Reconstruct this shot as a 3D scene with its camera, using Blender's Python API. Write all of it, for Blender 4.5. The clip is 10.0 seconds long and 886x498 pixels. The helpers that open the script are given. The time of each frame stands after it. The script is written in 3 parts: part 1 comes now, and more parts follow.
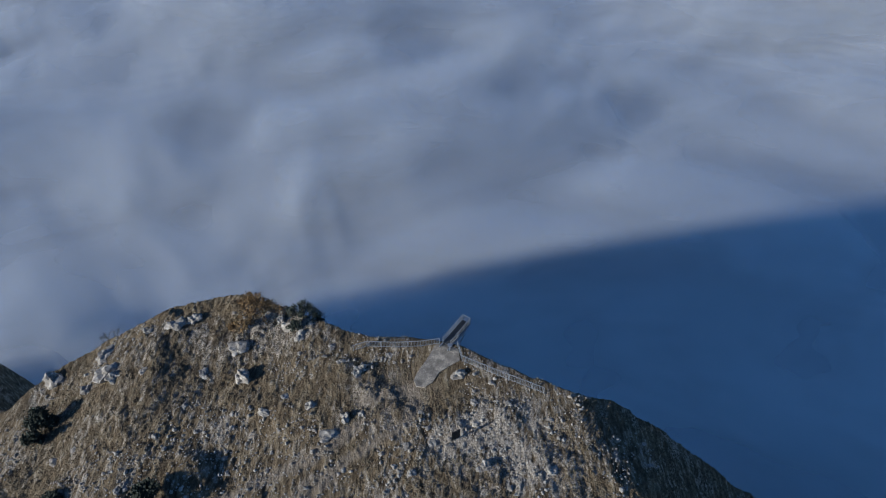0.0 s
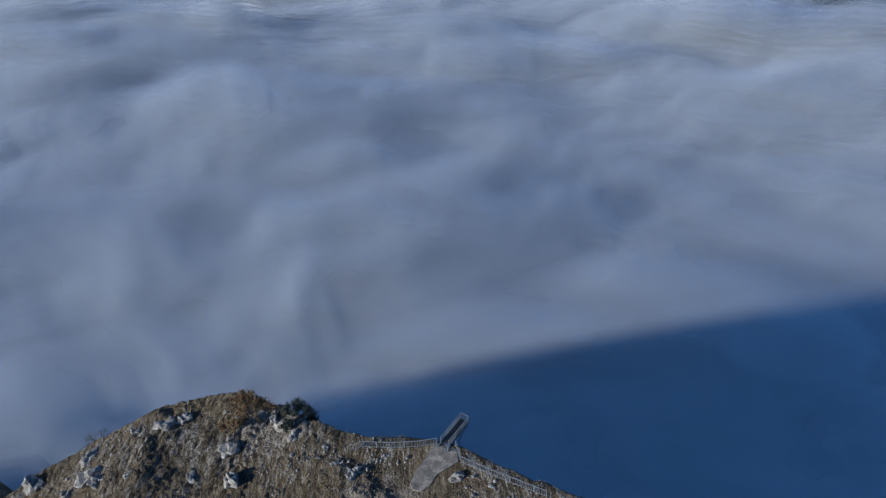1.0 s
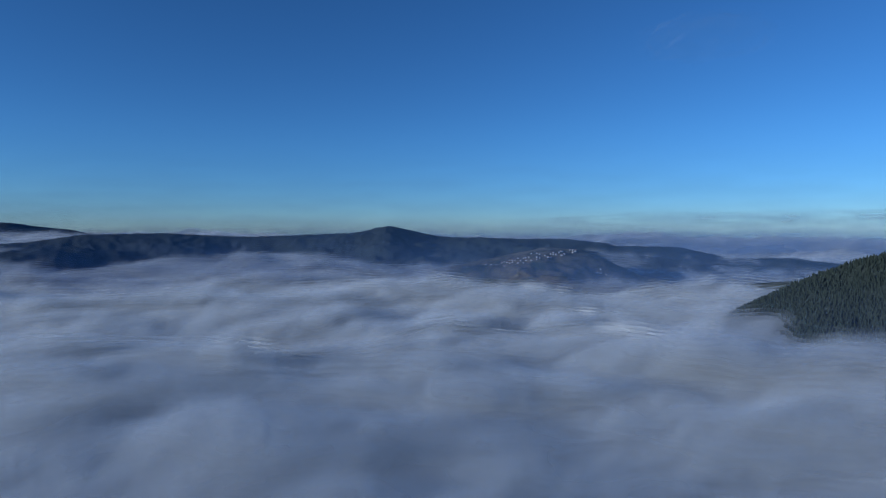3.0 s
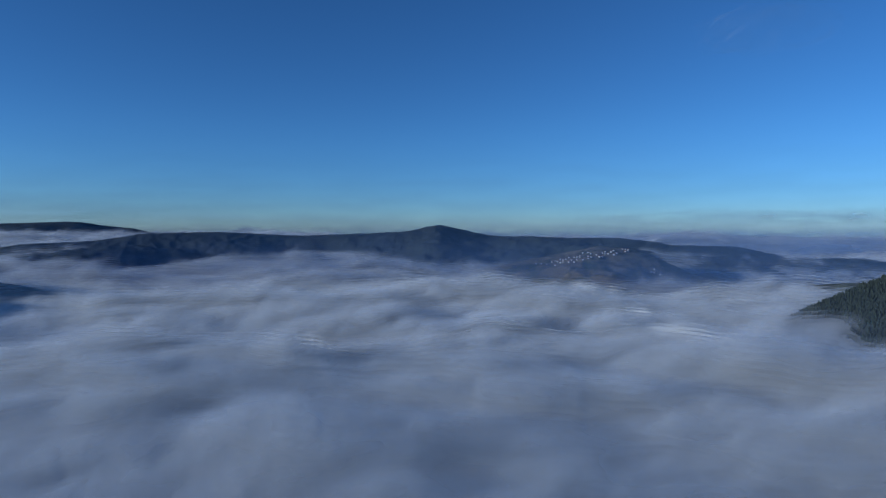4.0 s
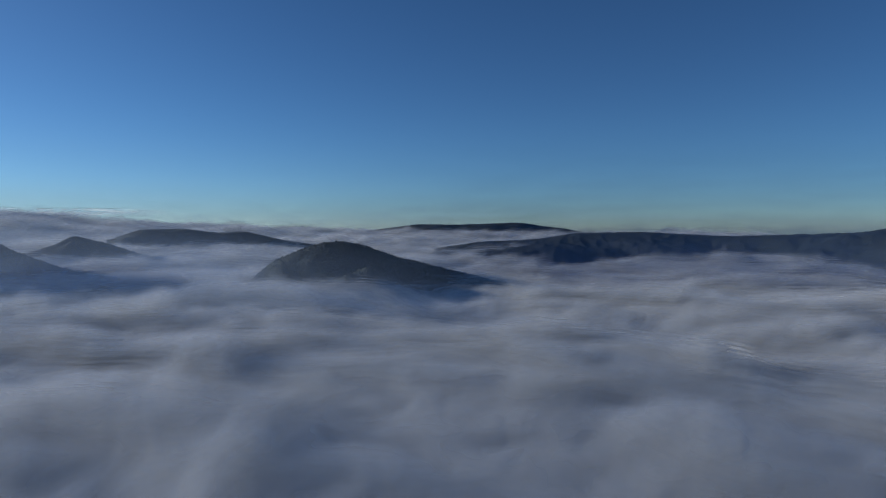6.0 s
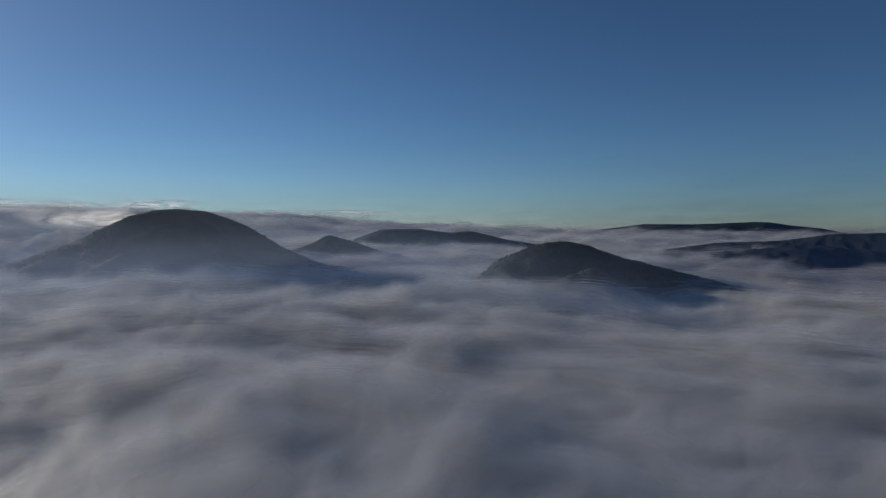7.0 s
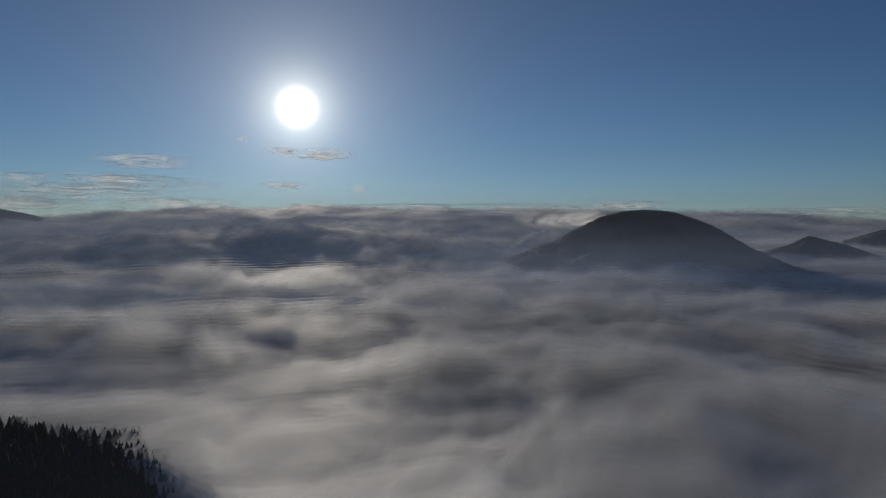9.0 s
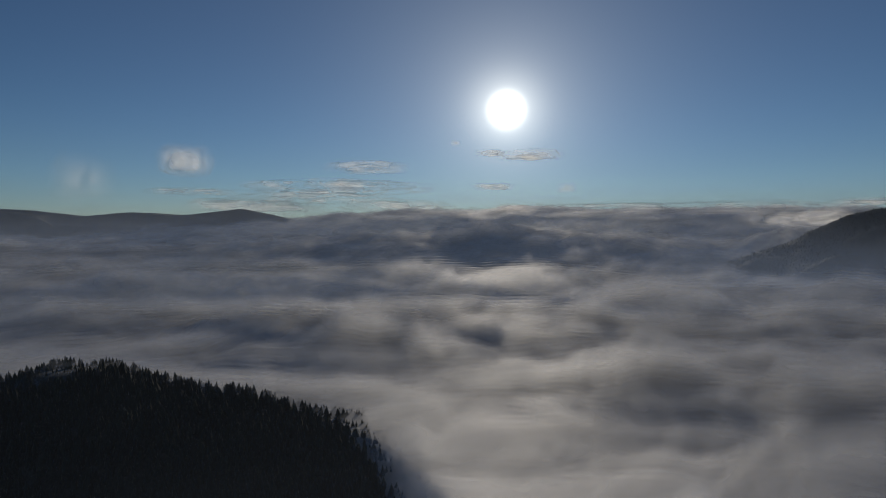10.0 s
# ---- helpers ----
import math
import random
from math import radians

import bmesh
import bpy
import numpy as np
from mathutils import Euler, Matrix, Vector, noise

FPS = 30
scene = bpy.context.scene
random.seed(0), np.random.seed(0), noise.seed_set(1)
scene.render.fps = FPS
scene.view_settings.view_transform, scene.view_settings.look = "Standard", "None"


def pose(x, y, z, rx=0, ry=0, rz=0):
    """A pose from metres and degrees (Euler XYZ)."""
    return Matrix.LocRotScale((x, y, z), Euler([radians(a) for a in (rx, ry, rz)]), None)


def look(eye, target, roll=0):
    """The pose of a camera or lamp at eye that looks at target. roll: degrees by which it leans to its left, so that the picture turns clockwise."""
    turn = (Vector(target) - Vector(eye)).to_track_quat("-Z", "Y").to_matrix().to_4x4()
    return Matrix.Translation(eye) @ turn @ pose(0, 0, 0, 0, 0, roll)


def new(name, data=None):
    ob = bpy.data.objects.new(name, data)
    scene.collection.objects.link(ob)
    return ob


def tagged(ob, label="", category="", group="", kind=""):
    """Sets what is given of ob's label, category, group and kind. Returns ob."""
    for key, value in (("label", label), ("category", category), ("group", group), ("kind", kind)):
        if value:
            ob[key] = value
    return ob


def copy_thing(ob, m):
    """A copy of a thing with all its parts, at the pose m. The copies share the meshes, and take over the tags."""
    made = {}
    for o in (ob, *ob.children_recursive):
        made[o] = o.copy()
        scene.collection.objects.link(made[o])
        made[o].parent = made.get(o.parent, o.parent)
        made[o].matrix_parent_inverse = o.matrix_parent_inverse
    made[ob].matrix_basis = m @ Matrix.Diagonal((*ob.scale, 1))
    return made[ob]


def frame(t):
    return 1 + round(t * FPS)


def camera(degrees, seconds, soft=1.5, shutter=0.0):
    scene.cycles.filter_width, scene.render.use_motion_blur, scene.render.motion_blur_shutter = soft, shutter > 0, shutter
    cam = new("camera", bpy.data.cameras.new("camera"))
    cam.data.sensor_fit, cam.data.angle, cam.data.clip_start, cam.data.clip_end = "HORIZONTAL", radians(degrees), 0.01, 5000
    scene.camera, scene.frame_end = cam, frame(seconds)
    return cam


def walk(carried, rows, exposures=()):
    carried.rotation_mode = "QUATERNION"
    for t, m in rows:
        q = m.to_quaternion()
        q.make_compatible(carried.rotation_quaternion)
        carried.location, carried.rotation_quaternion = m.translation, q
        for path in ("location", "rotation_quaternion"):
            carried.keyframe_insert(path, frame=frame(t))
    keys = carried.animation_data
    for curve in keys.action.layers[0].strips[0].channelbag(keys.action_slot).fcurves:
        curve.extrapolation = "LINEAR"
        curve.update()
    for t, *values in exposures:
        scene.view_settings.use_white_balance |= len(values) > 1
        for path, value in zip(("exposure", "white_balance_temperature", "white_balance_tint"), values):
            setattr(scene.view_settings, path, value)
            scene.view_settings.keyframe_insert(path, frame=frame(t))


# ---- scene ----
cam = camera(70.0, 10.0, soft=1.1)
scene.cycles.transparent_max_bounces = 40
EYE = (0.0, 0.0, 64.0)
# seconds, heading (left of north), tilt
TURNS = [(0.0, 0.0, -39.9), (0.5, -0.1, -36.8), (1.0, -0.3, -31.3), (1.5, -0.3, -23.5), (2.0, -0.5, -13.6),
         (2.5, -0.6, -3.85), (2.7, -0.6, -1.8), (3.2, -0.2, -1.75), (3.8, 1.8, -1.85), (4.0, 4.1, -1.85), (4.5, 11.2, -1.85),
         (5.0, 20.9, -1.85), (5.5, 31.0, -1.85), (6.0, 41.1, -1.85), (6.5, 51.1, -1.85), (7.0, 61.1, -1.85), (7.5, 71.0, -1.85),
         (8.0, 81.3, -1.85), (8.5, 91.35, -1.85), (9.0, 101.4, -1.85), (9.5, 110.6, -1.85), (10.0, 120.0, -1.85)]
walk(cam, [(t, pose(*EYE, 90 + tilt, 0, turn)) for t, turn, tilt in TURNS],
     [(0.0, 0.36, 6000, 6), (1.0, 0.15, 5700, 6), (2.0, -0.32, 5300, 6), (2.5, -0.32, 5300, 6), (5.0, -0.35, 5500, 6), (6.5, -0.65, 6800, 9), (7.5, -1.0, 7500, 10), (8.5, -1.35, 7600, 10), (10.0, -1.4, 7700, 10)])

# ---- light ----
SUN_AZ, SUN_EL = 114.3, 10.5
sun_way = Vector((-math.sin(radians(SUN_AZ)) * math.cos(radians(SUN_EL)),
                  math.cos(radians(SUN_AZ)) * math.cos(radians(SUN_EL)), math.sin(radians(SUN_EL))))
world = bpy.data.worlds.new("sky")
scene.world = world
world.use_nodes = True
wt = world.node_tree
wt.nodes.clear()
sky = wt.nodes.new("ShaderNodeTexSky")
sky.sky_type = "NISHITA"
sky.sun_disc = False
sky.sun_elevation = radians(SUN_EL)
sky.sun_rotation = radians(-SUN_AZ)
sky.altitude = 2000
sky.air_density, sky.dust_density, sky.ozone_density = 0.9, 0.0, 4.5
SKY = 0.32
bg = wt.nodes.new("ShaderNodeBackground")
bg.inputs["Strength"].default_value = SKY
# clear mountain air: deepen the blue away from the sun
scale_sky = wt.nodes.new("ShaderNodeVectorMath")
scale_sky.operation = "SCALE"
wt.links.new(sky.outputs[0], scale_sky.inputs[0])
scale_sky.inputs["Scale"].default_value = 0.4
deep = wt.nodes.new("ShaderNodeGamma")
deep.inputs["Gamma"].default_value = 1.12
wt.links.new(scale_sky.outputs[0], deep.inputs["Color"])
clear = wt.nodes.new("ShaderNodeVectorMath")
clear.operation = "MULTIPLY"
wt.links.new(deep.outputs[0], clear.inputs[0])
clear.inputs[1].default_value = (1.05, 1.0, 0.96)
wt.links.new(clear.outputs[0], bg.inputs["Color"])
# the sun's own disc and the bright air close round it
tc = wt.nodes.new("ShaderNodeTexCoord")
dot = wt.nodes.new("ShaderNodeVectorMath")
dot.operation = "DOT_PRODUCT"
wt.links.new(tc.outputs["Generated"], dot.inputs[0])
dot.inputs[1].default_value = sun_way


def wmath(op, a, b=None):
    n = wt.nodes.new("ShaderNodeMath")
    n.operation = op
    for i, v in enumerate((a, b)):
        if v is None:
            continue
        if isinstance(v, (int, float)):
            n.inputs[i].default_value = v
        else:
            wt.links.new(v, n.inputs[i])
    return n.outputs[0]


pos = wmath("MAXIMUM", dot.outputs["Value"], 0.0)
halo = wmath("ADD", wmath("MULTIPLY", wmath("POWER", pos, 45.0), 0.32), wmath("MULTIPLY", wmath("POWER", pos, 900.0), 1.5))
halo = wmath("ADD", halo, wmath("MULTIPLY", wmath("POWER", pos, 7.0), 0.1))
halo = wmath("ADD", halo, wmath("MULTIPLY", wmath("POWER", pos, 220.0), 0.55))
disc = wmath("MULTIPLY", wmath("POWER", pos, 8500.0), 35.0)
glow = wt.nodes.new("ShaderNodeBackground")
glow.inputs["Color"].default_value = (0.88, 0.96, 1.0, 1)
wt.links.new(wmath("ADD", halo, disc), glow.inputs["Strength"])
add = wt.nodes.new("ShaderNodeAddShader")
wt.links.new(bg.outputs[0], add.inputs[0])
wt.links.new(glow.outputs[0], add.inputs[1])
wout = wt.nodes.new("ShaderNodeOutputWorld")
wt.links.new(add.outputs[0], wout.inputs["Surface"])
sun_data = bpy.data.lights.new("sun", "SUN")
sun_data.energy, sun_data.angle, sun_data.color = 5.0, radians(2.0), (1.0, 0.97, 0.93)
sun = new("sun", sun_data)
sun.matrix_world = look(sun_way * 500, (0, 0, 0))

# ---- number noise ----
_tab = np.random.RandomState(7).rand(12, 128, 128)


def vnoise(x, y, k):
    """Smooth noise from 0 to 1 on arrays of places; k picks the pattern."""
    x, y = np.asarray(x, float), np.asarray(y, float)
    ix, iy = np.floor(x).astype(int), np.floor(y).astype(int)
    fx, fy = x - ix, y - iy
    fx, fy = fx * fx * fx * (fx * (fx * 6 - 15) + 10), fy * fy * fy * (fy * (fy * 6 - 15) + 10)
    t, a, b, c, d = _tab[k % 12], ix % 128, (ix + 1) % 128, iy % 128, (iy + 1) % 128
    return (t[a, c] * (1 - fx) + t[b, c] * fx) * (1 - fy) + (t[a, d] * (1 - fx) + t[b, d] * fx) * fy


def fbm(x, y, k=0, octaves=4, gain=0.5):
    total, amp, norm = 0.0, 1.0, 0.0
    for o in range(octaves):
        ca, sa = math.cos(0.6 * o + 0.3), math.sin(0.6 * o + 0.3)
        total = total + amp * vnoise((x * ca - y * sa) * 2.03 ** o + 17.3 * o, (x * sa + y * ca) * 2.03 ** o + 9.1 * o, k + o)
        norm += amp
        amp *= gain
    return total / norm


def smooth(a, b, x):
    t = np.clip((np.asarray(x, float) - a) / (b - a), 0, 1)
    return t * t * (3 - 2 * t)


# ---- materials ----
def material(name):
    m = bpy.data.materials.new(name)
    m.use_nodes = True
    m.node_tree.nodes.clear()
    return m, m.node_tree


def node(t, kind, inputs=None, **props):
    n = t.nodes.new(kind)
    for k, v in props.items():
        setattr(n, k, v)
    for k, v in (inputs or {}).items():
        if hasattr(v, "is_output"):
            t.links.new(v, n.inputs[k])
        else:
            n.inputs[k].default_value = v
    return n


def ramp(t, fac, stops):
    n = t.nodes.new("ShaderNodeValToRGB")
    while len(n.color_ramp.elements) < len(stops):
        n.color_ramp.elements.new(0.5)
    for e, (p, c) in zip(n.color_ramp.elements, stops):
        e.position = p
        e.color = (*c, 1) if len(c) == 3 else c
    t.links.new(fac, n.inputs[0])
    return n.outputs[0]


def coords(t, scale=(1, 1, 1)):
    g = node(t, "ShaderNodeNewGeometry")
    return node(t, "ShaderNodeMapping", {"Vector": g.outputs["Position"], "Scale": scale}).outputs[0]


def solid(name, stops, size, rough=0.9, metal=0.0, bump=0.3, fine=6.0, stretch=(1, 1, 1)):
    """Colours from the ramp stops by noise of that size in metres, with a finer second grain and relief."""
    m, t = material(name)
    v = coords(t, stretch)
    a = node(t, "ShaderNodeTexNoise", {"Vector": v, "Scale": 1 / size, "Detail": 5.0, "Roughness": 0.6})
    b = node(t, "ShaderNodeTexNoise", {"Vector": v, "Scale": fine / size, "Detail": 4.0, "Roughness": 0.65})
    f = node(t, "ShaderNodeMath", {0: a.outputs["Fac"], 1: 0.6}, operation="MULTIPLY")
    f = node(t, "ShaderNodeMath", {0: b.outputs["Fac"], 1: 0.4, 2: f.outputs[0]}, operation="MULTIPLY_ADD")
    c = ramp(t, f.outputs[0], stops)
    bp = node(t, "ShaderNodeBump", {"Strength": bump, "Distance": size / fine * 0.5, "Height": b.outputs["Fac"]})
    p = node(t, "ShaderNodeBsdfPrincipled", {"Base Color": c, "Roughness": rough, "Metallic": metal, "Normal": bp.outputs[0]})
    p.inputs["Specular IOR Level"].default_value = 0.25
    o = node(t, "ShaderNodeOutputMaterial", {"Surface": p.outputs[0]})
    return m


def cloud_material(name, size, low, high, thin, thick, stretch=(1, 1, 1), seed=0.0, far=None, relief=0.0, white=0.6):
    """Cloud: scatters light forwards and back; thins out where its density noise is low."""
    m, t = material(name)
    g = node(t, "ShaderNodeNewGeometry")
    v = node(t, "ShaderNodeMapping", {"Vector": g.outputs["Position"], "Scale": stretch, "Location": (seed, seed * 0.7, 0)}).outputs[0]
    a = node(t, "ShaderNodeTexNoise", {"Vector": v, "Scale": 1 / size, "Detail": 4.0 if relief else 5.0, "Roughness": 0.5, "Distortion": 0.7})
    if relief:
        v2 = node(t, "ShaderNodeMapping", {"Vector": g.outputs["Position"], "Scale": (1.0, 1.05, 0.0), "Location": (7, 3, 0)}).outputs[0]
        a2 = node(t, "ShaderNodeTexNoise", {"Vector": v2, "Scale": 1 / 62, "Detail": 2.5, "Roughness": 0.5, "Distortion": 0.9})
        a1 = node(t, "ShaderNodeMath", {0: a.outputs["Fac"], 1: 0.74}, operation="MULTIPLY")
        fac = node(t, "ShaderNodeMath", {0: a2.outputs["Fac"], 1: 0.26, 2: a1.outputs[0]}, operation="MULTIPLY_ADD").outputs[0]
    else:
        fac = a.outputs["Fac"]
    al = node(t, "ShaderNodeMapRange", {"Value": fac, "From Min": low, "From Max": high, "To Min": thin, "To Max": thick},
              interpolation_type="SMOOTHSTEP")
    if far:  # denser with distance from the valley's middle
        ln = node(t, "ShaderNodeVectorMath", {0: g.outputs["Position"]}, operation="LENGTH")
        mn = node(t, "ShaderNodeMapRange", {"Value": ln.outputs["Value"], "From Min": 300.0, "From Max": 2200.0, "To Min": thin, "To Max": far})
        t.links.new(mn.outputs[0], al.inputs["To Min"])
    d = node(t, "ShaderNodeBsdfDiffuse", {"Color": (white, white, white, 1), "Roughness": 1.0})
    tr = node(t, "ShaderNodeBsdfTranslucent", {"Color": (white, white, white, 1)})
    gl = node(t, "ShaderNodeBsdfGlossy", {"Color": (0.9, 0.9, 0.9, 1), "Roughness": 0.8})
    # light soaks into cloud, so that its slopes shade softly: the normal leans back towards the zenith
    bent = g.outputs["Normal"]
    if relief:
        bent = node(t, "ShaderNodeBump", {"Strength": 0.7, "Distance": relief, "Height": fac}).outputs[0]
    lean = node(t, "ShaderNodeVectorMath", {0: bent, 1: (0.0, 0.0, 1.25)}, operation="ADD")
    soft = node(t, "ShaderNodeVectorMath", {0: lean.outputs[0]}, operation="NORMALIZE")
    for sh in (d, tr, gl):
        t.links.new(soft.outputs[0], sh.inputs["Normal"])
    m1 = node(t, "ShaderNodeMixShader", {0: 0.3, 1: d.outputs[0], 2: tr.outputs[0]})
    m2 = node(t, "ShaderNodeMixShader", {0: 0.88, 1: m1.outputs[0], 2: gl.outputs[0]})
    cl = node(t, "ShaderNodeBsdfTransparent")
    m3 = node(t, "ShaderNodeMixShader", {0: al.outputs[0], 1: cl.outputs[0], 2: m2.outputs[0]})
    node(t, "ShaderNodeOutputMaterial", {"Surface": m3.outputs[0]})
    return m


M_DECK = cloud_material("cloud deck", 330, 0.33, 0.62, 0.66, 1.0, far=0.9, stretch=(0.8, 1.2, 1))
# one density field for all the veils: the higher a veil, the denser the cloud must be to reach it
VEILS = [(3.5, 0.2), (7, 0.26), (10.5, 0.33), (14, 0.425), (18, 0.465), (22, 0.505), (26.5, 0.545), (31, 0.585), (36, 0.625)]
M_VEIL = [cloud_material("cloud veil", 210, thr, thr + 0.17, 0.0, 0.36, stretch=(0.92, 1.08, 0.0), seed=31, relief=26.0) for _, thr in VEILS]
M_ROCK = None


def rock_material():
    m, t = material("limestone with dry turf")
    v = coords(t)
    slant = node(t, "ShaderNodeMapping", {"Vector": v, "Rotation": (0, 0, radians(28)), "Scale": (1.25, 0.36, 1.0)})
    vs = slant.outputs[0]
    big = node(t, "ShaderNodeTexNoise", {"Vector": v, "Scale": 0.11, "Detail": 6.0, "Roughness": 0.62, "Distortion": 0.4})
    mid = node(t, "ShaderNodeTexNoise", {"Vector": vs, "Scale": 1.15, "Detail": 6.0, "Roughness": 0.74})
    fine = node(t, "ShaderNodeTexNoise", {"Vector": v, "Scale": 4.5, "Detail": 5.0, "Roughness": 0.7})
    turf = ramp(t, mid.outputs["Fac"], [(0.32, (0.04, 0.028, 0.016)), (0.45, (0.12, 0.085, 0.05)), (0.57, (0.22, 0.165, 0.1)), (0.7, (0.42, 0.35, 0.265))])
    stone = ramp(t, fine.outputs["Fac"], [(0.32, (0.1, 0.078, 0.055)), (0.5, (0.33, 0.275, 0.215)), (0.66, (0.58, 0.51, 0.425))])
    s1 = node(t, "ShaderNodeMath", {0: mid.outputs["Fac"], 1: 0.55}, operation="MULTIPLY")
    s2 = node(t, "ShaderNodeMath", {0: big.outputs["Fac"], 1: 0.45, 2: s1.outputs[0]}, operation="MULTIPLY_ADD")
    stony = node(t, "ShaderNodeAttribute", attribute_name="stony")
    s3 = node(t, "ShaderNodeMath", {0: stony.outputs["Fac"], 1: 0.09, 2: s2.outputs[0]}, operation="MULTIPLY_ADD")
    k = node(t, "ShaderNodeMapRange", {"Value": s3.outputs[0], "From Min": 0.5, "From Max": 0.6}, interpolation_type="SMOOTHSTEP")
    mx = t.nodes.new("ShaderNodeMixRGB")
    t.links.new(k.outputs[0], mx.inputs[0])
    t.links.new(turf, mx.inputs[1])
    t.links.new(stone, mx.inputs[2])
    h = node(t, "ShaderNodeMath", {0: fine.outputs["Fac"], 1: 0.3, 2: mid.outputs["Fac"]}, operation="MULTIPLY_ADD")
    bp = node(t, "ShaderNodeBump", {"Strength": 1.0, "Distance": 0.85, "Height": h.outputs[0]})
    # trodden earth on the footpaths
    worn = node(t, "ShaderNodeAttribute", attribute_name="worn")
    wk = node(t, "ShaderNodeMath", {0: worn.outputs["Fac"], 1: mid.outputs["Fac"]}, operation="MULTIPLY")
    earth = ramp(t, fine.outputs["Fac"], [(0.3, (0.15, 0.115, 0.08)), (0.5, (0.24, 0.19, 0.14)), (0.7, (0.34, 0.28, 0.22))])
    mp = t.nodes.new("ShaderNodeMixRGB")
    wc = node(t, "ShaderNodeMath", {0: wk.outputs[0], 1: 1.7}, operation="MULTIPLY", use_clamp=True)
    t.links.new(wc.outputs[0], mp.inputs[0])
    t.links.new(mx.outputs[0], mp.inputs[1])
    t.links.new(earth, mp.inputs[2])
    p = node(t, "ShaderNodeBsdfPrincipled", {"Base Color": mp.outputs[0], "Roughness": 0.95, "Normal": bp.outputs[0]})
    p.inputs["Specular IOR Level"].default_value = 0.15
    node(t, "ShaderNodeOutputMaterial", {"Surface": p.outputs[0]})
    return m


M_ROCK = rock_material()
M_BOULDER = solid("pale limestone", [(0.34, (0.1, 0.082, 0.062)), (0.5, (0.28, 0.24, 0.195)), (0.64, (0.5, 0.445, 0.375))], 0.55, bump=0.7)
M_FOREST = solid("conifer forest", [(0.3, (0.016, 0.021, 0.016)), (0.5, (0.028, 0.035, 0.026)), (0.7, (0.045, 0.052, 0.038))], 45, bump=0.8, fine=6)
# the forest colours again, paler and bluer: some haze of distance is painted in
M_FAR_HAZY = solid("distant forest tinted with haze", [(0.3, (0.022, 0.03, 0.028)), (0.55, (0.034, 0.043, 0.038)), (0.75, (0.055, 0.06, 0.05))], 160, bump=0.5, fine=6)
M_MEADOW = solid("autumn meadows and copses", [(0.4, (0.03, 0.042, 0.028)), (0.46, (0.07, 0.07, 0.045)), (0.5, (0.15, 0.12, 0.08)), (0.64, (0.22, 0.18, 0.12))], 110, bump=0.4)
M_CONC = solid("weathered concrete", [(0.34, (0.12, 0.1, 0.08)), (0.5, (0.22, 0.188, 0.152)), (0.64, (0.46, 0.39, 0.3))], 1.1, bump=0.2)
M_STEEL = solid("galvanised steel", [(0.3, (0.26, 0.265, 0.27)), (0.7, (0.4, 0.405, 0.41))], 0.5, rough=0.5, metal=0.55, bump=0.05)
M_DECKING = solid("grey steel grating", [(0.3, (0.05, 0.052, 0.055)), (0.7, (0.1, 0.102, 0.105))], 0.4, rough=0.6, metal=0.4, bump=0.2)
M_BOARD = solid("dark board", [(0.3, (0.014, 0.013, 0.012)), (0.7, (0.026, 0.024, 0.022))], 0.5, rough=0.7)
M_NEEDLE = solid("conifer needles", [(0.3, (0.013, 0.018, 0.012)), (0.5, (0.022, 0.029, 0.02)), (0.7, (0.038, 0.045, 0.03))], 1.5, bump=0.4)
M_BARK = solid("bark", [(0.3, (0.03, 0.025, 0.02)), (0.7, (0.07, 0.06, 0.05))], 0.4, bump=0.6)
M_RUST = solid("russet autumn leaves", [(0.3, (0.1, 0.06, 0.03)), (0.55, (0.2, 0.12, 0.05)), (0.75, (0.27, 0.18, 0.09))], 0.8)
M_DUSK = solid("dark shrub leaves", [(0.3, (0.018, 0.022, 0.016)), (0.7, (0.05, 0.055, 0.038))], 0.8)
M_TWIG = solid("bare grey twigs", [(0.3, (0.09, 0.08, 0.07)), (0.7, (0.2, 0.18, 0.16))], 0.6)
M_GRASS = solid("dry grass", [(0.3, (0.05, 0.035, 0.02)), (0.5, (0.115, 0.085, 0.05)), (0.7, (0.22, 0.175, 0.115))], 3.0, bump=0.1)
M_WALL = solid("white render", [(0.3, (0.42, 0.4, 0.37)), (0.7, (0.66, 0.64, 0.6))], 9.0, bump=0.1)
M_ROOF = solid("clay roof tiles", [(0.3, (0.22, 0.11, 0.08)), (0.7, (0.34, 0.18, 0.13))], 2.0, bump=0.3)


# ---- mesh helpers ----
def mesh_ob(name, verts, faces, mat, shade=True, parent=None):
    me = bpy.data.meshes.new(name)
    me.from_pydata([tuple(v) for v in verts] if not isinstance(verts, list) else verts, [], faces)
    me.materials.append(mat)
    if shade:
        me.polygons.foreach_set("use_smooth", np.ones(len(me.polygons), dtype=bool))
    me.update()
    ob = new(name, me)
    if parent:
        ob.parent = parent
    return ob


def part(name, bm, mat, parent=None, label=""):
    me = bpy.data.meshes.new(name)
    bm.to_mesh(me)
    bm.free()
    me.materials.append(mat)
    ob = new(name, me)
    if parent:
        ob.parent = parent
    if label:
        tagged(ob, label)
    return ob


def grid_faces(n, m, loop=False):
    i, j = np.meshgrid(np.arange(n - 1), np.arange(m if loop else m - 1), indexing="ij")
    j2 = (j + 1) % m
    return np.stack([i * m + j, i * m + j2, (i + 1) * m + j2, (i + 1) * m + j], -1).reshape(-1, 4).tolist()


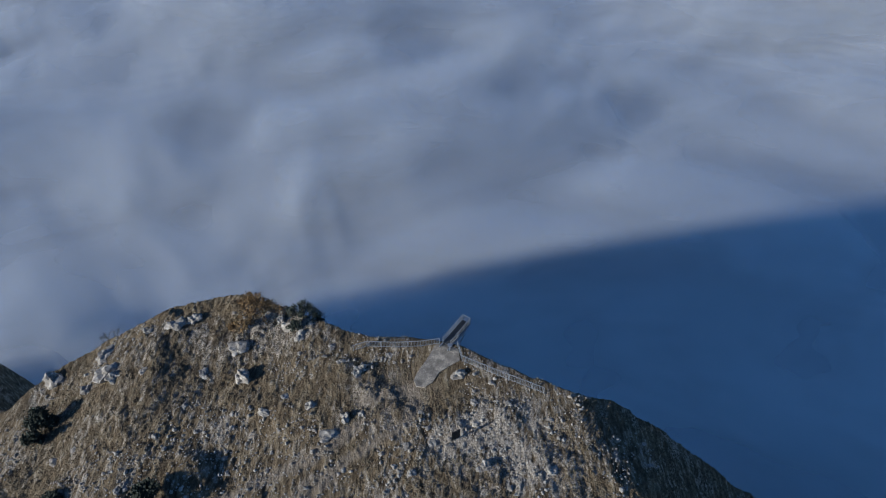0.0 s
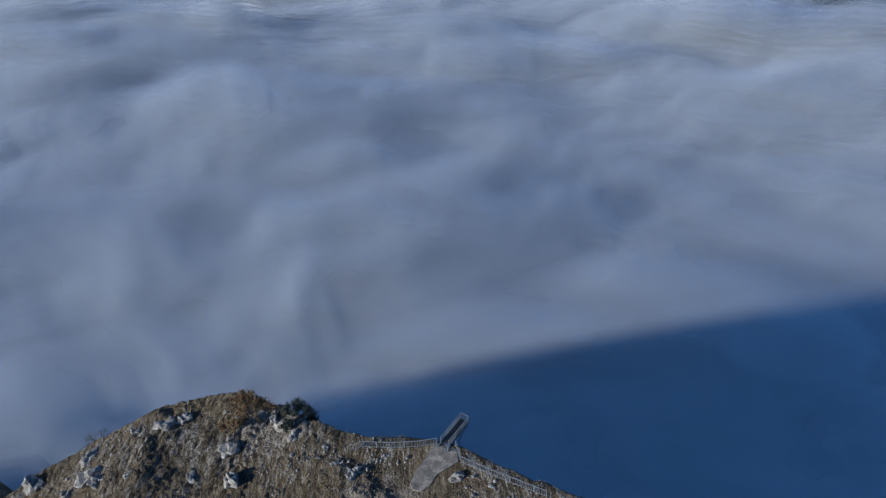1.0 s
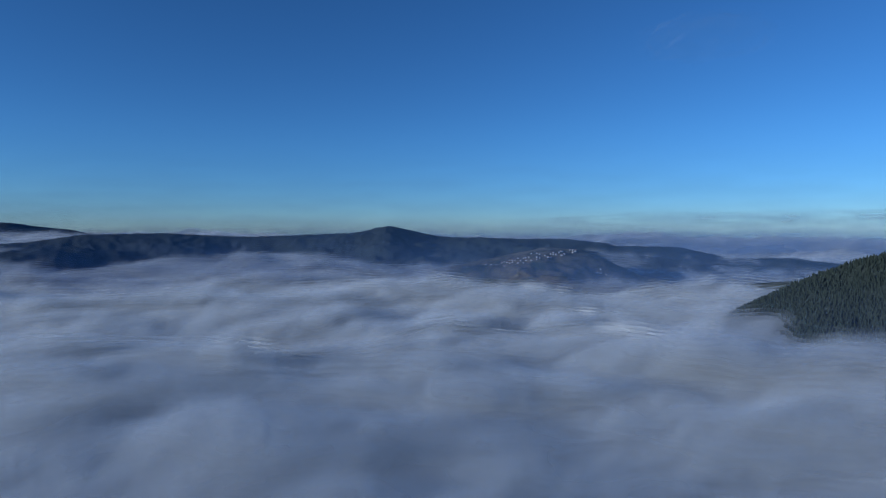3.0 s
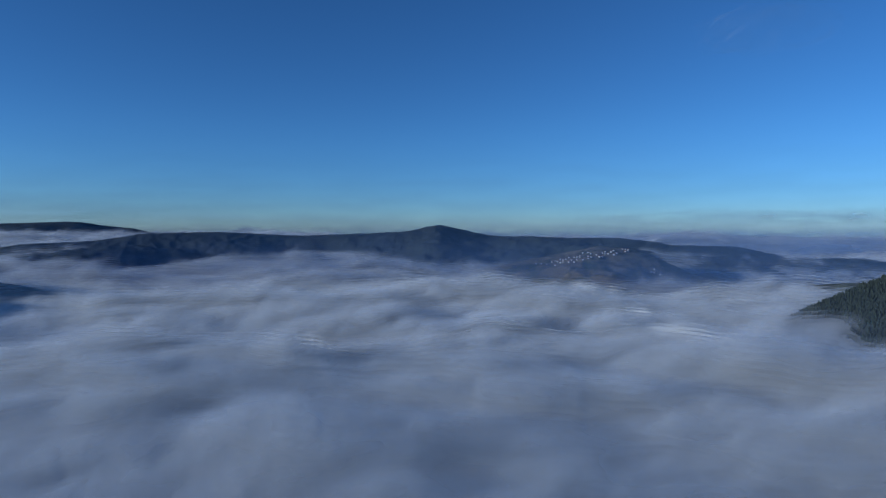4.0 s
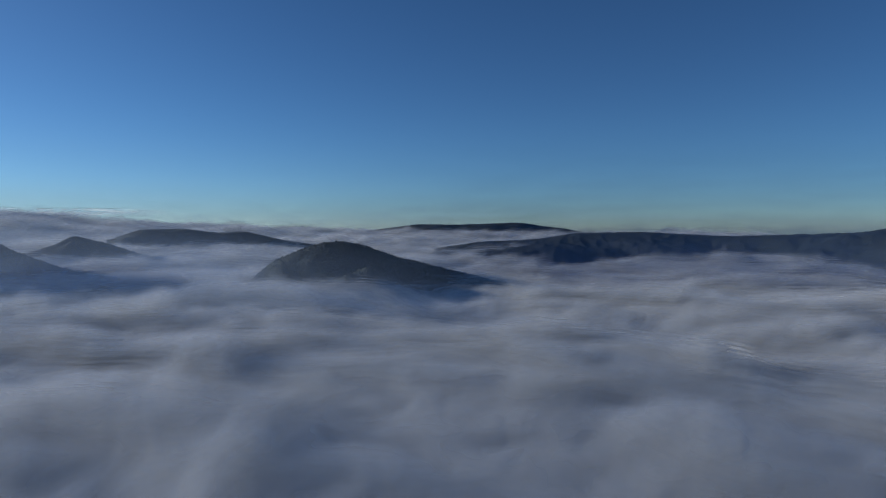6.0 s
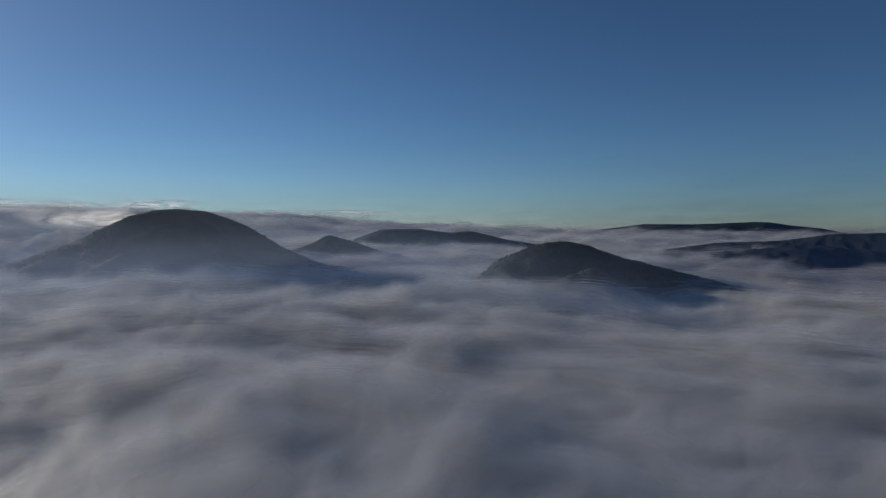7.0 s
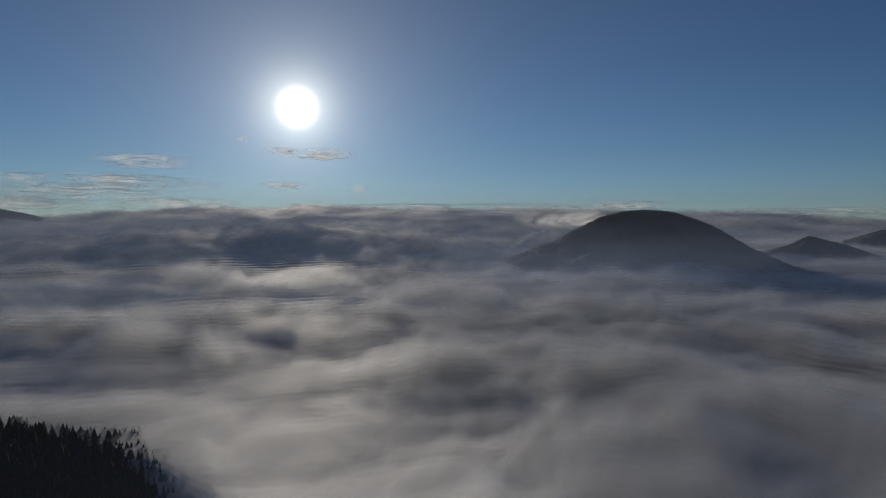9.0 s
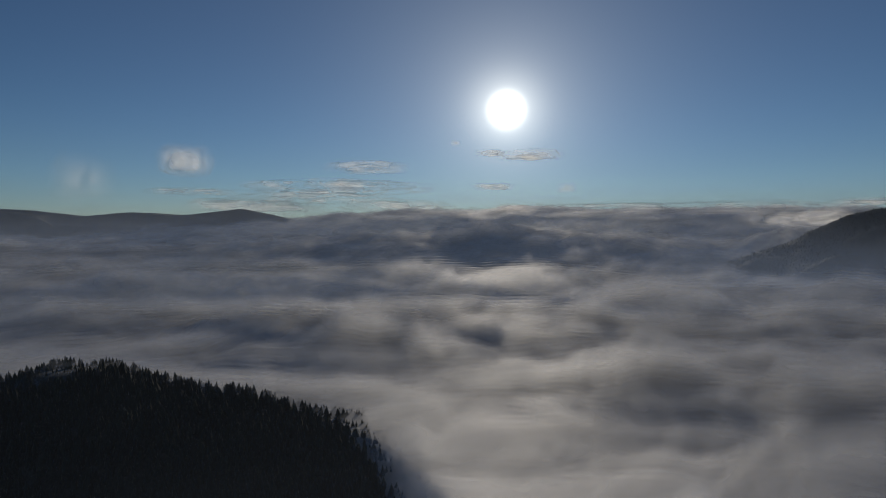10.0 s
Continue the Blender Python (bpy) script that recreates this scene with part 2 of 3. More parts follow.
def bar(bm, a, b, w, h=None):
    """A bar from a to b, w wide and h deep."""
    a, b = Vector(a), Vector(b)
    d = b - a
    up = Vector((0, 0, 1)) if abs(d.normalized().z) < 0.95 else Vector((0, 1, 0))
    s = d.cross(up).normalized() * w / 2
    u = s.cross(d).normalized() * (h or w) / 2
    vs = [bm.verts.new(p + s * i + u * j) for p in (a, b) for i, j in ((-1, -1), (1, -1), (1, 1), (-1, 1))]
    for f in ((0, 1, 2, 3), (7, 6, 5, 4), (0, 4, 5, 1), (1, 5, 6, 2), (2, 6, 7, 3), (3, 7, 4, 0)):
        bm.faces.new([vs[k] for k in f])


# ---- the summit ----
RIDGE_X = [-150, -110, -80, -66, -60, -52, -46, -40, -32, -23.6, -16, -8, 0.5, 8, 13, 18, 22.5, 31, 43, 70, 110, 150]
RIDGE_Z = [-30, -19, -15, -14.5, -11.5, -9, -5.7, -4.2, -3.2, -2.6, -2.0, -0.9, 0.0, 0.3, 0.5, 0.5, -0.7, -8.2, -17.6, -40, -75, -110]
EDGE_Y = [74, 72, 71, 55, 60.5, 65.2, 67.4, 68.5, 68.8, 66.2, 60.8, 58.5, 57.6, 53, 49.6, 48.6, 48, 47.2, 45.1, 40, 34, 30]


def summit(x, y, rough=True):
    """Height of the summit's ground."""
    x, y = np.asarray(x, float), np.asarray(y, float)
    zc = (np.interp(x - 1.5, RIDGE_X, RIDGE_Z) + np.interp(x + 1.5, RIDGE_X, RIDGE_Z) + np.interp(x, RIDGE_X, RIDGE_Z)) / 3
    ye = (np.interp(x - 2, RIDGE_X, EDGE_Y) + np.interp(x + 2, RIDGE_X, EDGE_Y)) / 2
    if rough:
        ye = ye + (fbm(x / 7, y / 30, 3, 4) - 0.5) * 4.0 * smooth(2, 9, np.abs(x - 0.5))
    d = ye - y
    z = zc - 0.1 * np.clip(d, 0, 40) - 0.65 * np.clip(d - 45, 0, None) - 0.15 * np.clip(d - 34, 0, 20)
    over = np.clip(-d, 0, None)
    z = z - 1.9 * over ** 1.15 * (1 - 0.55 * smooth(20, 70, over)) + 0.0
    if rough:
        flat = smooth(3.2, 7, np.hypot((x + 1.0) / 1.2, (y - 54.0)))
        flat = flat * (1 - 0.85 * smooth(7.5, 3.5, np.abs(d)) * smooth(-17, -12, x) * smooth(20, 15, x))
        z = z + flat * ((fbm(x / 16, y / 16, 1, 3) - 0.5) * 1.8 + (fbm(x / 4.5, y / 4.5, 5, 4) - 0.5) * 0.65
                        + (fbm(x / 0.5, y / 0.6, 2, 2) - 0.5) * 0.3)
        z = z + (fbm(x / 22, y / 22, 8, 4) - 0.5) * 16 * smooth(3, 30, over)
        crag = np.clip(fbm(x / 6, y / 6, 9, 3) - 0.56, 0, 1)
        z = z + flat * crag * 2.0
    return np.maximum(z, -165)


def ground(x, y):
    return float(summit(np.array([x]), np.array([y]))[0])


gx = np.concatenate([np.linspace(-150, -72, 60)[:-1], np.linspace(-72, 62, 740), np.linspace(62, 170, 70)[1:]])
gy = np.concatenate([np.linspace(-90, 24, 60)[:-1], np.linspace(24, 72, 300), np.linspace(72, 190, 70)[1:]])
X, Y = np.meshgrid(gx, gy, indexing="ij")
Z = summit(X, Y)
rock = mesh_ob("mountain_summit", np.stack([X, Y, Z], -1).reshape(-1, 3), grid_faces(len(gx), len(gy)), M_ROCK)
TRAILS = [[(-3.2, 50.6), (-6.5, 49.6), (-10.5, 48.9)], [(-3.4, 50.4), (-4.2, 45.5), (-8.8, 43.2), (-16.0, 38.0)], [(-10.0, 46.0), (-16.0, 41.8), (-21.5, 39.8), (-30, 36)]]


def from_trail(x, y):
    """How far places lie from the nearest footpath, in metres."""
    best = np.full(np.shape(x), 99.0)
    for line in TRAILS:
        for (ax, ay), (bx, by) in zip(line, line[1:]):
            k = np.clip(((x - ax) * (bx - ax) + (y - ay) * (by - ay)) / ((bx - ax) ** 2 + (by - ay) ** 2), 0, 1)
            best = np.minimum(best, np.hypot(x - ax - k * (bx - ax), y - ay - k * (by - ay)))
    return best


off_path = from_trail(X, Y) + 1.2 * (fbm(X / 2.5, Y / 2.5, 6, 3) - 0.5)
worn = np.maximum(smooth(1.3, 0.4, off_path), smooth(4.5, 1.0, np.hypot((X + 6.5) / 1.6, Y - 49.6)) * 0.6)
rock.data.attributes.new("worn", "FLOAT", "POINT").data.foreach_set("value", worn.reshape(-1).astype(np.float32))
stony = smooth(1.15, 0.4, np.hypot((X - 6.5) / 12, (Y - 42) / 8)) + 0.7 * smooth(1.2, 0.4, np.hypot((X + 26) / 9, (Y - 61) / 5))
rock.data.attributes.new("stony", "FLOAT", "POINT").data.foreach_set("value", stony.reshape(-1).astype(np.float32))
tagged(rock, "rocky limestone summit with dry brown turf above the clouds", "mountain", kind="structure")

# ---- the sea of cloud ----
BASE = -78.0


def cloud_top(x, y):
    r = np.hypot(x, y)
    az = np.degrees(np.arctan2(-x, y))
    wx = x + 90 * (fbm(x / 380, y / 380, 2, 2) - 0.5)
    wy = y + 90 * (fbm(x / 380, y / 380, 6, 2) - 0.5)
    z = BASE + (70 + 48 * smooth(12, 40, az)) * smooth(1500, 4700, r)
    sunward = smooth(40, 70, az) * smooth(200, 180, az)
    z = z + (fbm(wx / 420, wy / 420, 4, 2) - 0.5) * (40 - 29 * sunward) * smooth(60, 500, r)
    # low rolls of cloud drawn out by the wind
    along, across = -0.42 * wx + 0.91 * wy, 0.91 * wx + 0.42 * wy
    roll = fbm(along / 300, across / 85, 11, 3) - 0.5
    z = z + roll * (6 + 7 * sunward) * smooth(120, 420, r)
    z = z + (fbm(wx / 230, wy / 120, 7, 4, 0.45) - 0.5) * (10 + 6 * smooth(500, 900, r)) * smooth(40, 300, r)
    big = smooth(1200, 3200, r)
    z = z + big * (fbm(wx / 700, wy / 700, 1, 4) - 0.5) * 70
    # the sunward sea lies fuller, with shallow troughs
    low = BASE - 2 + (70 + 48 * smooth(12, 40, az)) * smooth(1500, 4700, r)
    z = z + (np.maximum(z, low + 0.25 * (z - low)) - z) * smooth(55, 75, az)
    # puffs, the hollow before the dome hills, and the dip over the near hillside
    n = 2 * fbm(wx / 190, wy / 190, 9, 2) - 1
    n2 = 2 * fbm(wx / 75, wy / 75, 3, 2) - 1
    puff = 14 * (np.sqrt(n * n + 0.01) - 0.2) + 5 * (np.sqrt(n2 * n2 + 0.02) - 0.2)
    z = z + puff * smooth(350, 800, r) * (0.5 + 1.5 * smooth(12, -8, az) * smooth(1700, 1200, r) + 0.5 * smooth(60, 80, az))
    z = z - (30 * smooth(0, 12, az) + 10 * smooth(12, 0, az)) * np.exp(-((r - 740 - (az - 5) * 11) / (130 + 60 * smooth(0, 15, az))) ** 2) * smooth(-16, -8, az) * smooth(52, 40, az)
    z = z + 12 * np.exp(-((az + 8) / 16) ** 2 - ((r - 1150) / 300) ** 2)
    z = z - 46 * smooth(20, -110, r - (700 - 7 * (173 - az))) * smooth(116, 128, az) * smooth(80, 200, r)
    z = z - 36 * np.exp(-((az + 11) / 13) ** 2 - ((r - 1850) / 480) ** 2)
    z = z - 34 * smooth(-13, -19, az) * smooth(1700, 2300, r) * smooth(4300, 3200, r)
    # cloud lapping higher round the rounded hill and the dome
    z = z + 18 * np.exp(-((az - 82) / 14) ** 2 - ((r - 1620) / 200) ** 2)
    z = z + 16 * np.exp(-((az - 50) / 12) ** 2 - ((r - 1350) / 220) ** 2)
    # the long bank under the sun
    lump = 0.55 + 0.9 * fbm(wx / 260, wy / 260, 10, 3)
    z = z + 85 * lump * np.exp(-(np.abs(az - 118) / 19) ** 4 - ((r - 2450) / 300) ** 2)
    z = z + 45 * lump * np.exp(-((az - 96) / 8) ** 2 - ((r - 2350) / 240) ** 2)
    # cloud spilling over the dome from behind
    spill = 64 + 2280 * np.tan(np.radians(np.interp(az, [77, 79.5, 82, 84, 87, 90, 94, 98], [-4, 0.9, 1.75, 1.95, 1.6, 1.0, 0.2, -3]))) - 44
    z = z + np.clip(spill + 6 * (fbm(wx / 200, wy / 200, 8, 3) - 0.5) - z, 0, None) * np.exp(-((r - 2300) / 150) ** 2)
    z = z + 135 * np.exp(-(np.abs(az - 104) / 36) ** 4) * smooth(2900, 4300, r)
    # a long swale across the sunward sea, and the step of cloud behind it
    z = z - 22 * np.exp(-((r - 1180 - 3 * (az - 120)) / 110) ** 2) * smooth(103, 113, az) * smooth(165, 150, az)
    z = z + 26 * lump * np.exp(-((r - 1560) / 200) ** 2) * smooth(100, 112, az) * smooth(170, 155, az)
    z = z + 16 * np.exp(-((az + 34) / 14) ** 2 - ((r - 760) / 160) ** 2)
    # mist lapping at the summit's flank
    z = z + 12 * np.exp(-((x + 112) / 45) ** 2 - ((y - 85) / 50) ** 2)
    return z


def cloud_sheet(name, lift, mat, na, nr, wave, k):
    az = np.radians(np.linspace(0, 360, na, endpoint=False))
    rr = np.geomspace(40, 4850, nr)
    R, A = np.meshgrid(rr, az, indexing="ij")
    x, y = -R * np.sin(A), R * np.cos(A)
    z = cloud_top(x, y) + lift * (1 + np.minimum(R, 1600) / 2600) + wave * (fbm(x / 210, y / 210, k, 3) - 0.5)
    ob = mesh_ob(name, np.stack([x, y, z], -1).reshape(-1, 3), grid_faces(nr, na, True), mat)
    ob.cycles.shadow_terminator_geometry_offset, ob.cycles.shadow_terminator_offset = 0.6, 0.3
    return ob


tagged(cloud_sheet("cloud_sea", 0, M_DECK, 300, 300, 0, 0), "sea of soft white cloud filling the valleys", "cloud", kind="structure")
for (lift, _), mat in zip(VEILS, M_VEIL):
    tagged(cloud_sheet("mist_veil", lift, mat, 300, 300, 3, 5), "thin drifting veil of mist over the cloud sea", "mist", kind="stuff")

# the dark valley floor beneath
az = np.radians(np.linspace(0, 360, 120, endpoint=False))
R, A = np.meshgrid(np.geomspace(5, 4900, 60), az, indexing="ij")
zz = -200 + 60 * (fbm(R * np.sin(A) / 300, R * np.cos(A) / 300, 3, 3) - 0.5) + 150 * smooth(1500, 4700, R)
tagged(mesh_ob("ground", np.stack([-R * np.sin(A), R * np.cos(A), zz], -1).reshape(-1, 3), grid_faces(60, 120, True), M_FOREST),
       "dark forested valley floor beneath the cloud", "ground", kind="structure")


# ---- hills ----
def hill(name, crest, dist, front, back, mat, label, rough=8.0, steps=160, floor=-190, group="", tilt=0.0, folds=0.5):
    """A hill from its crest: pairs of heading and height of the skyline in degrees; dist metres away, with slopes
    front and back metres long. tilt: metres by which the crest recedes per degree of heading."""
    hs, es = [c[0] for c in crest], [c[1] for c in crest]
    a = np.linspace(hs[0], hs[-1], steps)
    sg = 1 if hs[-1] > hs[0] else -1
    e = sum(np.interp(a + o, hs, es) if sg > 0 else np.interp(-(a + o), [-h for h in hs], es) for o in (-0.25, 0, 0.25)) / 3
    d = dist + tilt * (a - hs[0]) * sg
    s = np.concatenate([np.linspace(-1, 0, 46)[:-1], np.linspace(0, 1, 24)])
    A, S = np.meshgrid(np.radians(a), s, indexing="ij")
    E, D = np.meshgrid(e, s, indexing="ij")[0], np.meshgrid(d, s, indexing="ij")[0]
    R = D + np.where(S < 0, S * front, S * back)
    top = 64 + D * np.tan(np.radians(E))
    drop = np.where(S < 0, np.abs(S) ** 1.25, np.abs(S) ** 1.5)
    x, y = -R * np.sin(A), R * np.cos(A)
    spur = (fbm(x / (front * 0.3), y / (front * 0.3), 6, 4) - 0.5)
    z = top + (floor - top) * drop
    z = z + spur * (top - floor) * folds * np.sin(np.pi * np.clip(np.abs(S) * 1.1, 0, 1))
    z = z + rough * (fbm(x / 24, y / 24, 2, 3) - 0.5) * np.where(np.abs(S) < 0.02, 0.35, 1.0)
    ob = mesh_ob(name, np.stack([x, y, z], -1).reshape(-1, 3), grid_faces(len(a), len(s)), mat)
    tagged(ob, label, "hill", group)
    return ob, (a, e, d)


def px(turn, horizon, *pts):
    """Heading and height in degrees from places across a view that looks along turn."""
    return [(turn - math.degrees(math.atan((x - 784) / 1120)), math.degrees(math.atan((horizon - y) / math.hypot(1120, x - 784)))) for x, y in pts]


HZ = 405
crest_main = px(11.2, HZ, (120, 446), (220, 431), (330, 426), (420, 413), (540, 411), (660, 417), (740, 416), (850, 412), (888, 405), (905, 401),
                (919, 399), (938, 403), (1010, 418), (1150, 422), (1250, 422), (1340, 432)) + px(-0.6, 366, (1060, 394), (1200, 397), (1290, 418), (1400, 419), (1490, 428), (1540, 450))
hill("forested_ridge", crest_main, 2800, 900, 600, M_FAR_HAZY, "long dark forested ridge with a pointed knoll", 14, 420)
hill("far_range", px(11.2, HZ, (-150, 425), (-40, 408), (80, 396), (180, 397), (300, 394), (400, 405), (470, 420)), 4300, 700, 300, M_FAR_HAZY, "distant blue mountain range above the clouds", 10, 120)
HILL_B = hill("wooded_hill", px(51.1, HZ, (580, 545), (640, 500), (685, 462), (740, 438), (775, 429), (805, 427), (840, 434), (900, 457), (1000, 480), (1070, 497), (1150, 540)), 1650, 520, 500, M_FOREST,
              "dark rounded wooded hill rising out of cloud", 6, 160)
HILL_A = hill("wooded_hill", px(71.0, HZ, (120, 540), (250, 470), (370, 428), (400, 410), (450, 385), (490, 375), (530, 372), (580, 377), (640, 400), (700, 438), (760, 465), (920, 492), (1080, 560)), 2050, 560, 500, M_FOREST,
              "dark dome-shaped wooded hill with cloud spilling over it", 6, 200)
hill("low_hill", px(51.1, HZ, (280, 450), (340, 432), (370, 416), (430, 432), (480, 450)), 2600, 300, 300, M_FAR_HAZY, "small dark hilltop breaking through the cloud", 6, 60)
hill("low_hill", px(51.1, HZ, (420, 425), (470, 407), (540, 405), (600, 413), (640, 410), (700, 424), (755, 433), (800, 450)), 3100, 400, 300, M_FAR_HAZY, "low hazy ridge breaking through the cloud", 6, 100)
HILL_R = hill("wooded_slope", px(-0.6, 366, (1235, 566), (1280, 523), (1350, 488), (1440, 447), (1500, 425), (1568, 406), (1700, 378), (1900, 351), (2300, 346)), 1000, 330, 400, M_FOREST,
              "steep slope of dark conifer forest", 6, 200, folds=0.2)
hill("wooded_spur", px(-0.6, 366, (1180, 500), (1240, 474), (1300, 464), (1390, 457), (1430, 460), (1500, 480)), 1500, 240, 260, M_FOREST, "low wooded spur in the mist", 5, 90)
HILL_N = hill("near_wooded_hill", px(120.0, HZ, (-700, 638), (-300, 658), (-60, 686), (20, 692), (60, 688), (130, 683), (215, 680), (330, 699), (450, 722), (540, 755), (640, 800), (735, 890), (800, 965)), 700, 430, 260, M_FOREST,
              "dark conifer-covered hillside sloping into cloud", 5, 220, tilt=-7.0, floor=-155)
hill("far_range", px(120.0, HZ, (-400, 372), (-150, 366), (0, 370), (60, 373), (150, 383), (230, 376), (330, 381), (430, 370), (490, 382), (560, 400), (640, 450)), 4000, 700, 400, M_FAR_HAZY, "distant dark mountain range above the clouds", 10, 120)
HILL_V = hill("village_hill", px(11.2, HZ, (860, 505), (980, 478), (1060, 468), (1140, 450), (1200, 440), (1270, 441), (1330, 462), (1400, 492), (1450, 505), (1500, 530)), 2050, 420, 400, M_MEADOW,
              "hillside of autumn meadows with a scattered village", 4, 120)


# thin see-through sheets before the hills and horizon, tinted to imitate haze over distance
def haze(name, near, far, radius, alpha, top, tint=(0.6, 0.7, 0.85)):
    m, t = material("haze-tinted sheet")
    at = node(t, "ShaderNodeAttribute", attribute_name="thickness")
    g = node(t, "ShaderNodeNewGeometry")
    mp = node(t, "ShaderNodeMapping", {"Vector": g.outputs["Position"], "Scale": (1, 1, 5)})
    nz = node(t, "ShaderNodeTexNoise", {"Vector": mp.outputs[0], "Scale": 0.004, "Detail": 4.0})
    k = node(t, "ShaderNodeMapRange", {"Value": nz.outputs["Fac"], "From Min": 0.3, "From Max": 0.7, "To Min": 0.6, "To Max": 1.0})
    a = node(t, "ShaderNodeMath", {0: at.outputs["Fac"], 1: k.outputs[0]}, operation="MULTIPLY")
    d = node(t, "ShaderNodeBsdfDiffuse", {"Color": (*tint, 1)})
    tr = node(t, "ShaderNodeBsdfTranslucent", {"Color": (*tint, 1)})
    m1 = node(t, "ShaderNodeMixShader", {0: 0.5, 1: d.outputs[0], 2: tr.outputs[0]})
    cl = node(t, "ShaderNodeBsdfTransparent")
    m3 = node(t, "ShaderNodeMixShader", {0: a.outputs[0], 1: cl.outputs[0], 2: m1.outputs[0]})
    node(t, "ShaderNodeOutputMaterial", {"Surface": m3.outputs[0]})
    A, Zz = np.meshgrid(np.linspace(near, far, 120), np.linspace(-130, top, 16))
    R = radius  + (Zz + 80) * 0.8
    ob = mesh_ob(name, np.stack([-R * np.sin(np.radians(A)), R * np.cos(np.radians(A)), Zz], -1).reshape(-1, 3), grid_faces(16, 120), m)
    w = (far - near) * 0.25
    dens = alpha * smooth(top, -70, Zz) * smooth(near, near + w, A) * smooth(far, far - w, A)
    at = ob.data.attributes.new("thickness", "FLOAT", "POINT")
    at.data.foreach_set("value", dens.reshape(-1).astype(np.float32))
    tagged(ob, "thin see-through sheet tinted as blue haze before the hills", "haze", kind="stuff")


# sunward sheets lighten dark slopes; blue ones add haze colour to hills and skyline
haze("valley_haze_sheet", -45, 50, 1560, 0.4, 100, (0.15, 0.22, 0.4))
haze("valley_haze_sheet", -52, -16, 640, 0.16, 60, (0.15, 0.22, 0.4))
haze("valley_haze_sheet", 30, 185, 980, 0.25, 300)
haze("valley_haze_sheet", 60, 180, 2900, 0.45, 330)
haze("valley_haze_sheet", 105, 185, 285, 0.05, 90)
haze("distant_haze_sheet", 15, 135, 4450, 0.5, 420, (0.3, 0.48, 0.75))
haze("distant_haze_sheet", 122, 172, 3250, 0.4, 190)
haze("distant_haze_sheet", -60, 60, 1830, 0.38, 420, (0.1, 0.19, 0.37))
haze("distant_haze_sheet", -75, 12, 3450, 0.75, 120, (0.15, 0.22, 0.38))
haze("distant_haze_sheet", -75, 45, 4600, 0.9, 190, (0.17, 0.27, 0.42))
haze("valley_haze_sheet", 34, 68, 1080, 0.3, 60)
haze("valley_haze_sheet", 52, 108, 1440, 0.5, 95, (0.42, 0.56, 0.8))


# ---- trees ----
def conifer_crown(bm, h, r, rng, tiers=9, sides=9, at=(0, 0, 0)):
    """Ragged tiers of drooping boughs."""
    ax, ay, az0 = at
    for i in range(tiers):
        f = i / tiers
        z0, zt = h * (0.1 + 0.86 * f), h * (0.1 + 0.86 * f) + h * (0.2 - 0.06 * f)
        rad = r * (1 - f) ** 0.85 + 0.05 * r
        tip = bm.verts.new((ax + rng.uniform(-.04, .04) * r, ay + rng.uniform(-.04, .04) * r, az0 + min(zt, h)))
        ring = []
        for k in range(sides * 2):
            a = math.pi * k / sides + rng.uniform(-.12, .12) + i
            q = rad * (rng.uniform(0.8, 1.15) if k % 2 == 0 else rng.uniform(0.4, 0.6))
            ring.append(bm.verts.new((ax + q * math.cos(a), ay + q * math.sin(a), az0 + z0 - (0.25 * rad if k % 2 == 0 else 0) + rng.uniform(-.03, .03) * h)))
        for k in range(sides * 2):
            bm.faces.new((ring[k], ring[(k + 1) % (sides * 2)], tip))


def conifer(h, r, seed, lab):
    rng = random.Random(seed)
    ob = new("conifer")
    tagged(ob, lab, "tree", "conifers on the near hillside")
    bm = bmesh.new()
    bmesh.ops.create_cone(bm, segments=7, radius1=0.028 * h, radius2=0.006 * h, depth=h * 0.95, cap_ends=True, matrix=Matrix.Translation((0, 0, h * 0.475 - 0.4)))
    part("trunk", bm, M_BARK, ob)
    bm = bmesh.new()
    conifer_crown(bm, h, r, rng)
    part("crown", bm, M_NEEDLE, ob)
    return ob


def surface(ob):
    """The points of a hill's mesh."""
    a = np.empty(len(ob.data.vertices) * 3)
    ob.data.vertices.foreach_get("co", a)
    return a.reshape(-1, 3)


def forest(name, ob, n, h, label, seed, zmin=-100, front=True):
    """A joined stand of small ragged trees over a hill."""
    rng = np.random.RandomState(seed)
    p = surface(ob).reshape(-1, 69, 3)
    m = p.shape[0]
    i = rng.randint(0, m - 1, n)
    j = (46 - rng.normal(7, 14, n)).astype(int)
    j = np.clip(j, 0, 67)
    u, v = rng.rand(n, 1), rng.rand(n, 1)
    q = (p[i, j] * (1 - u) + p[i + 1, j] * u) * (1 - v) + (p[i, j + 1] * (1 - u) + p[i + 1, j + 1] * u) * v
    q = q[q[:, 2] > zmin]
    verts, faces = [], []
    for x, y, z in q:
        hh = h * rng.uniform(0.6, 1.25)
        w = hh * rng.uniform(0.26, 0.42)
        a0 = rng.uniform(0, 6)
        b = len(verts)
        for lo, hi, s in ((-0.05, 0.6, 1.0), (0.35, 1.0, 0.62)):
            b = len(verts)
            verts.append((x, y, z + hi * hh))
            for k in range(6):
                rr = w * s * rng.uniform(0.7, 1.2)
                verts.append((x + rr * math.cos(a0 + k * 1.047), y + rr * math.sin(a0 + k * 1.047), z + lo * hh))
            for k in range(6):
                faces.append((b, b + 1 + k, b + 1 + (k + 1) % 6))
    o = mesh_ob(name, verts, faces, M_NEEDLE, False)
    tagged(o, label, "forest", kind="stuff")


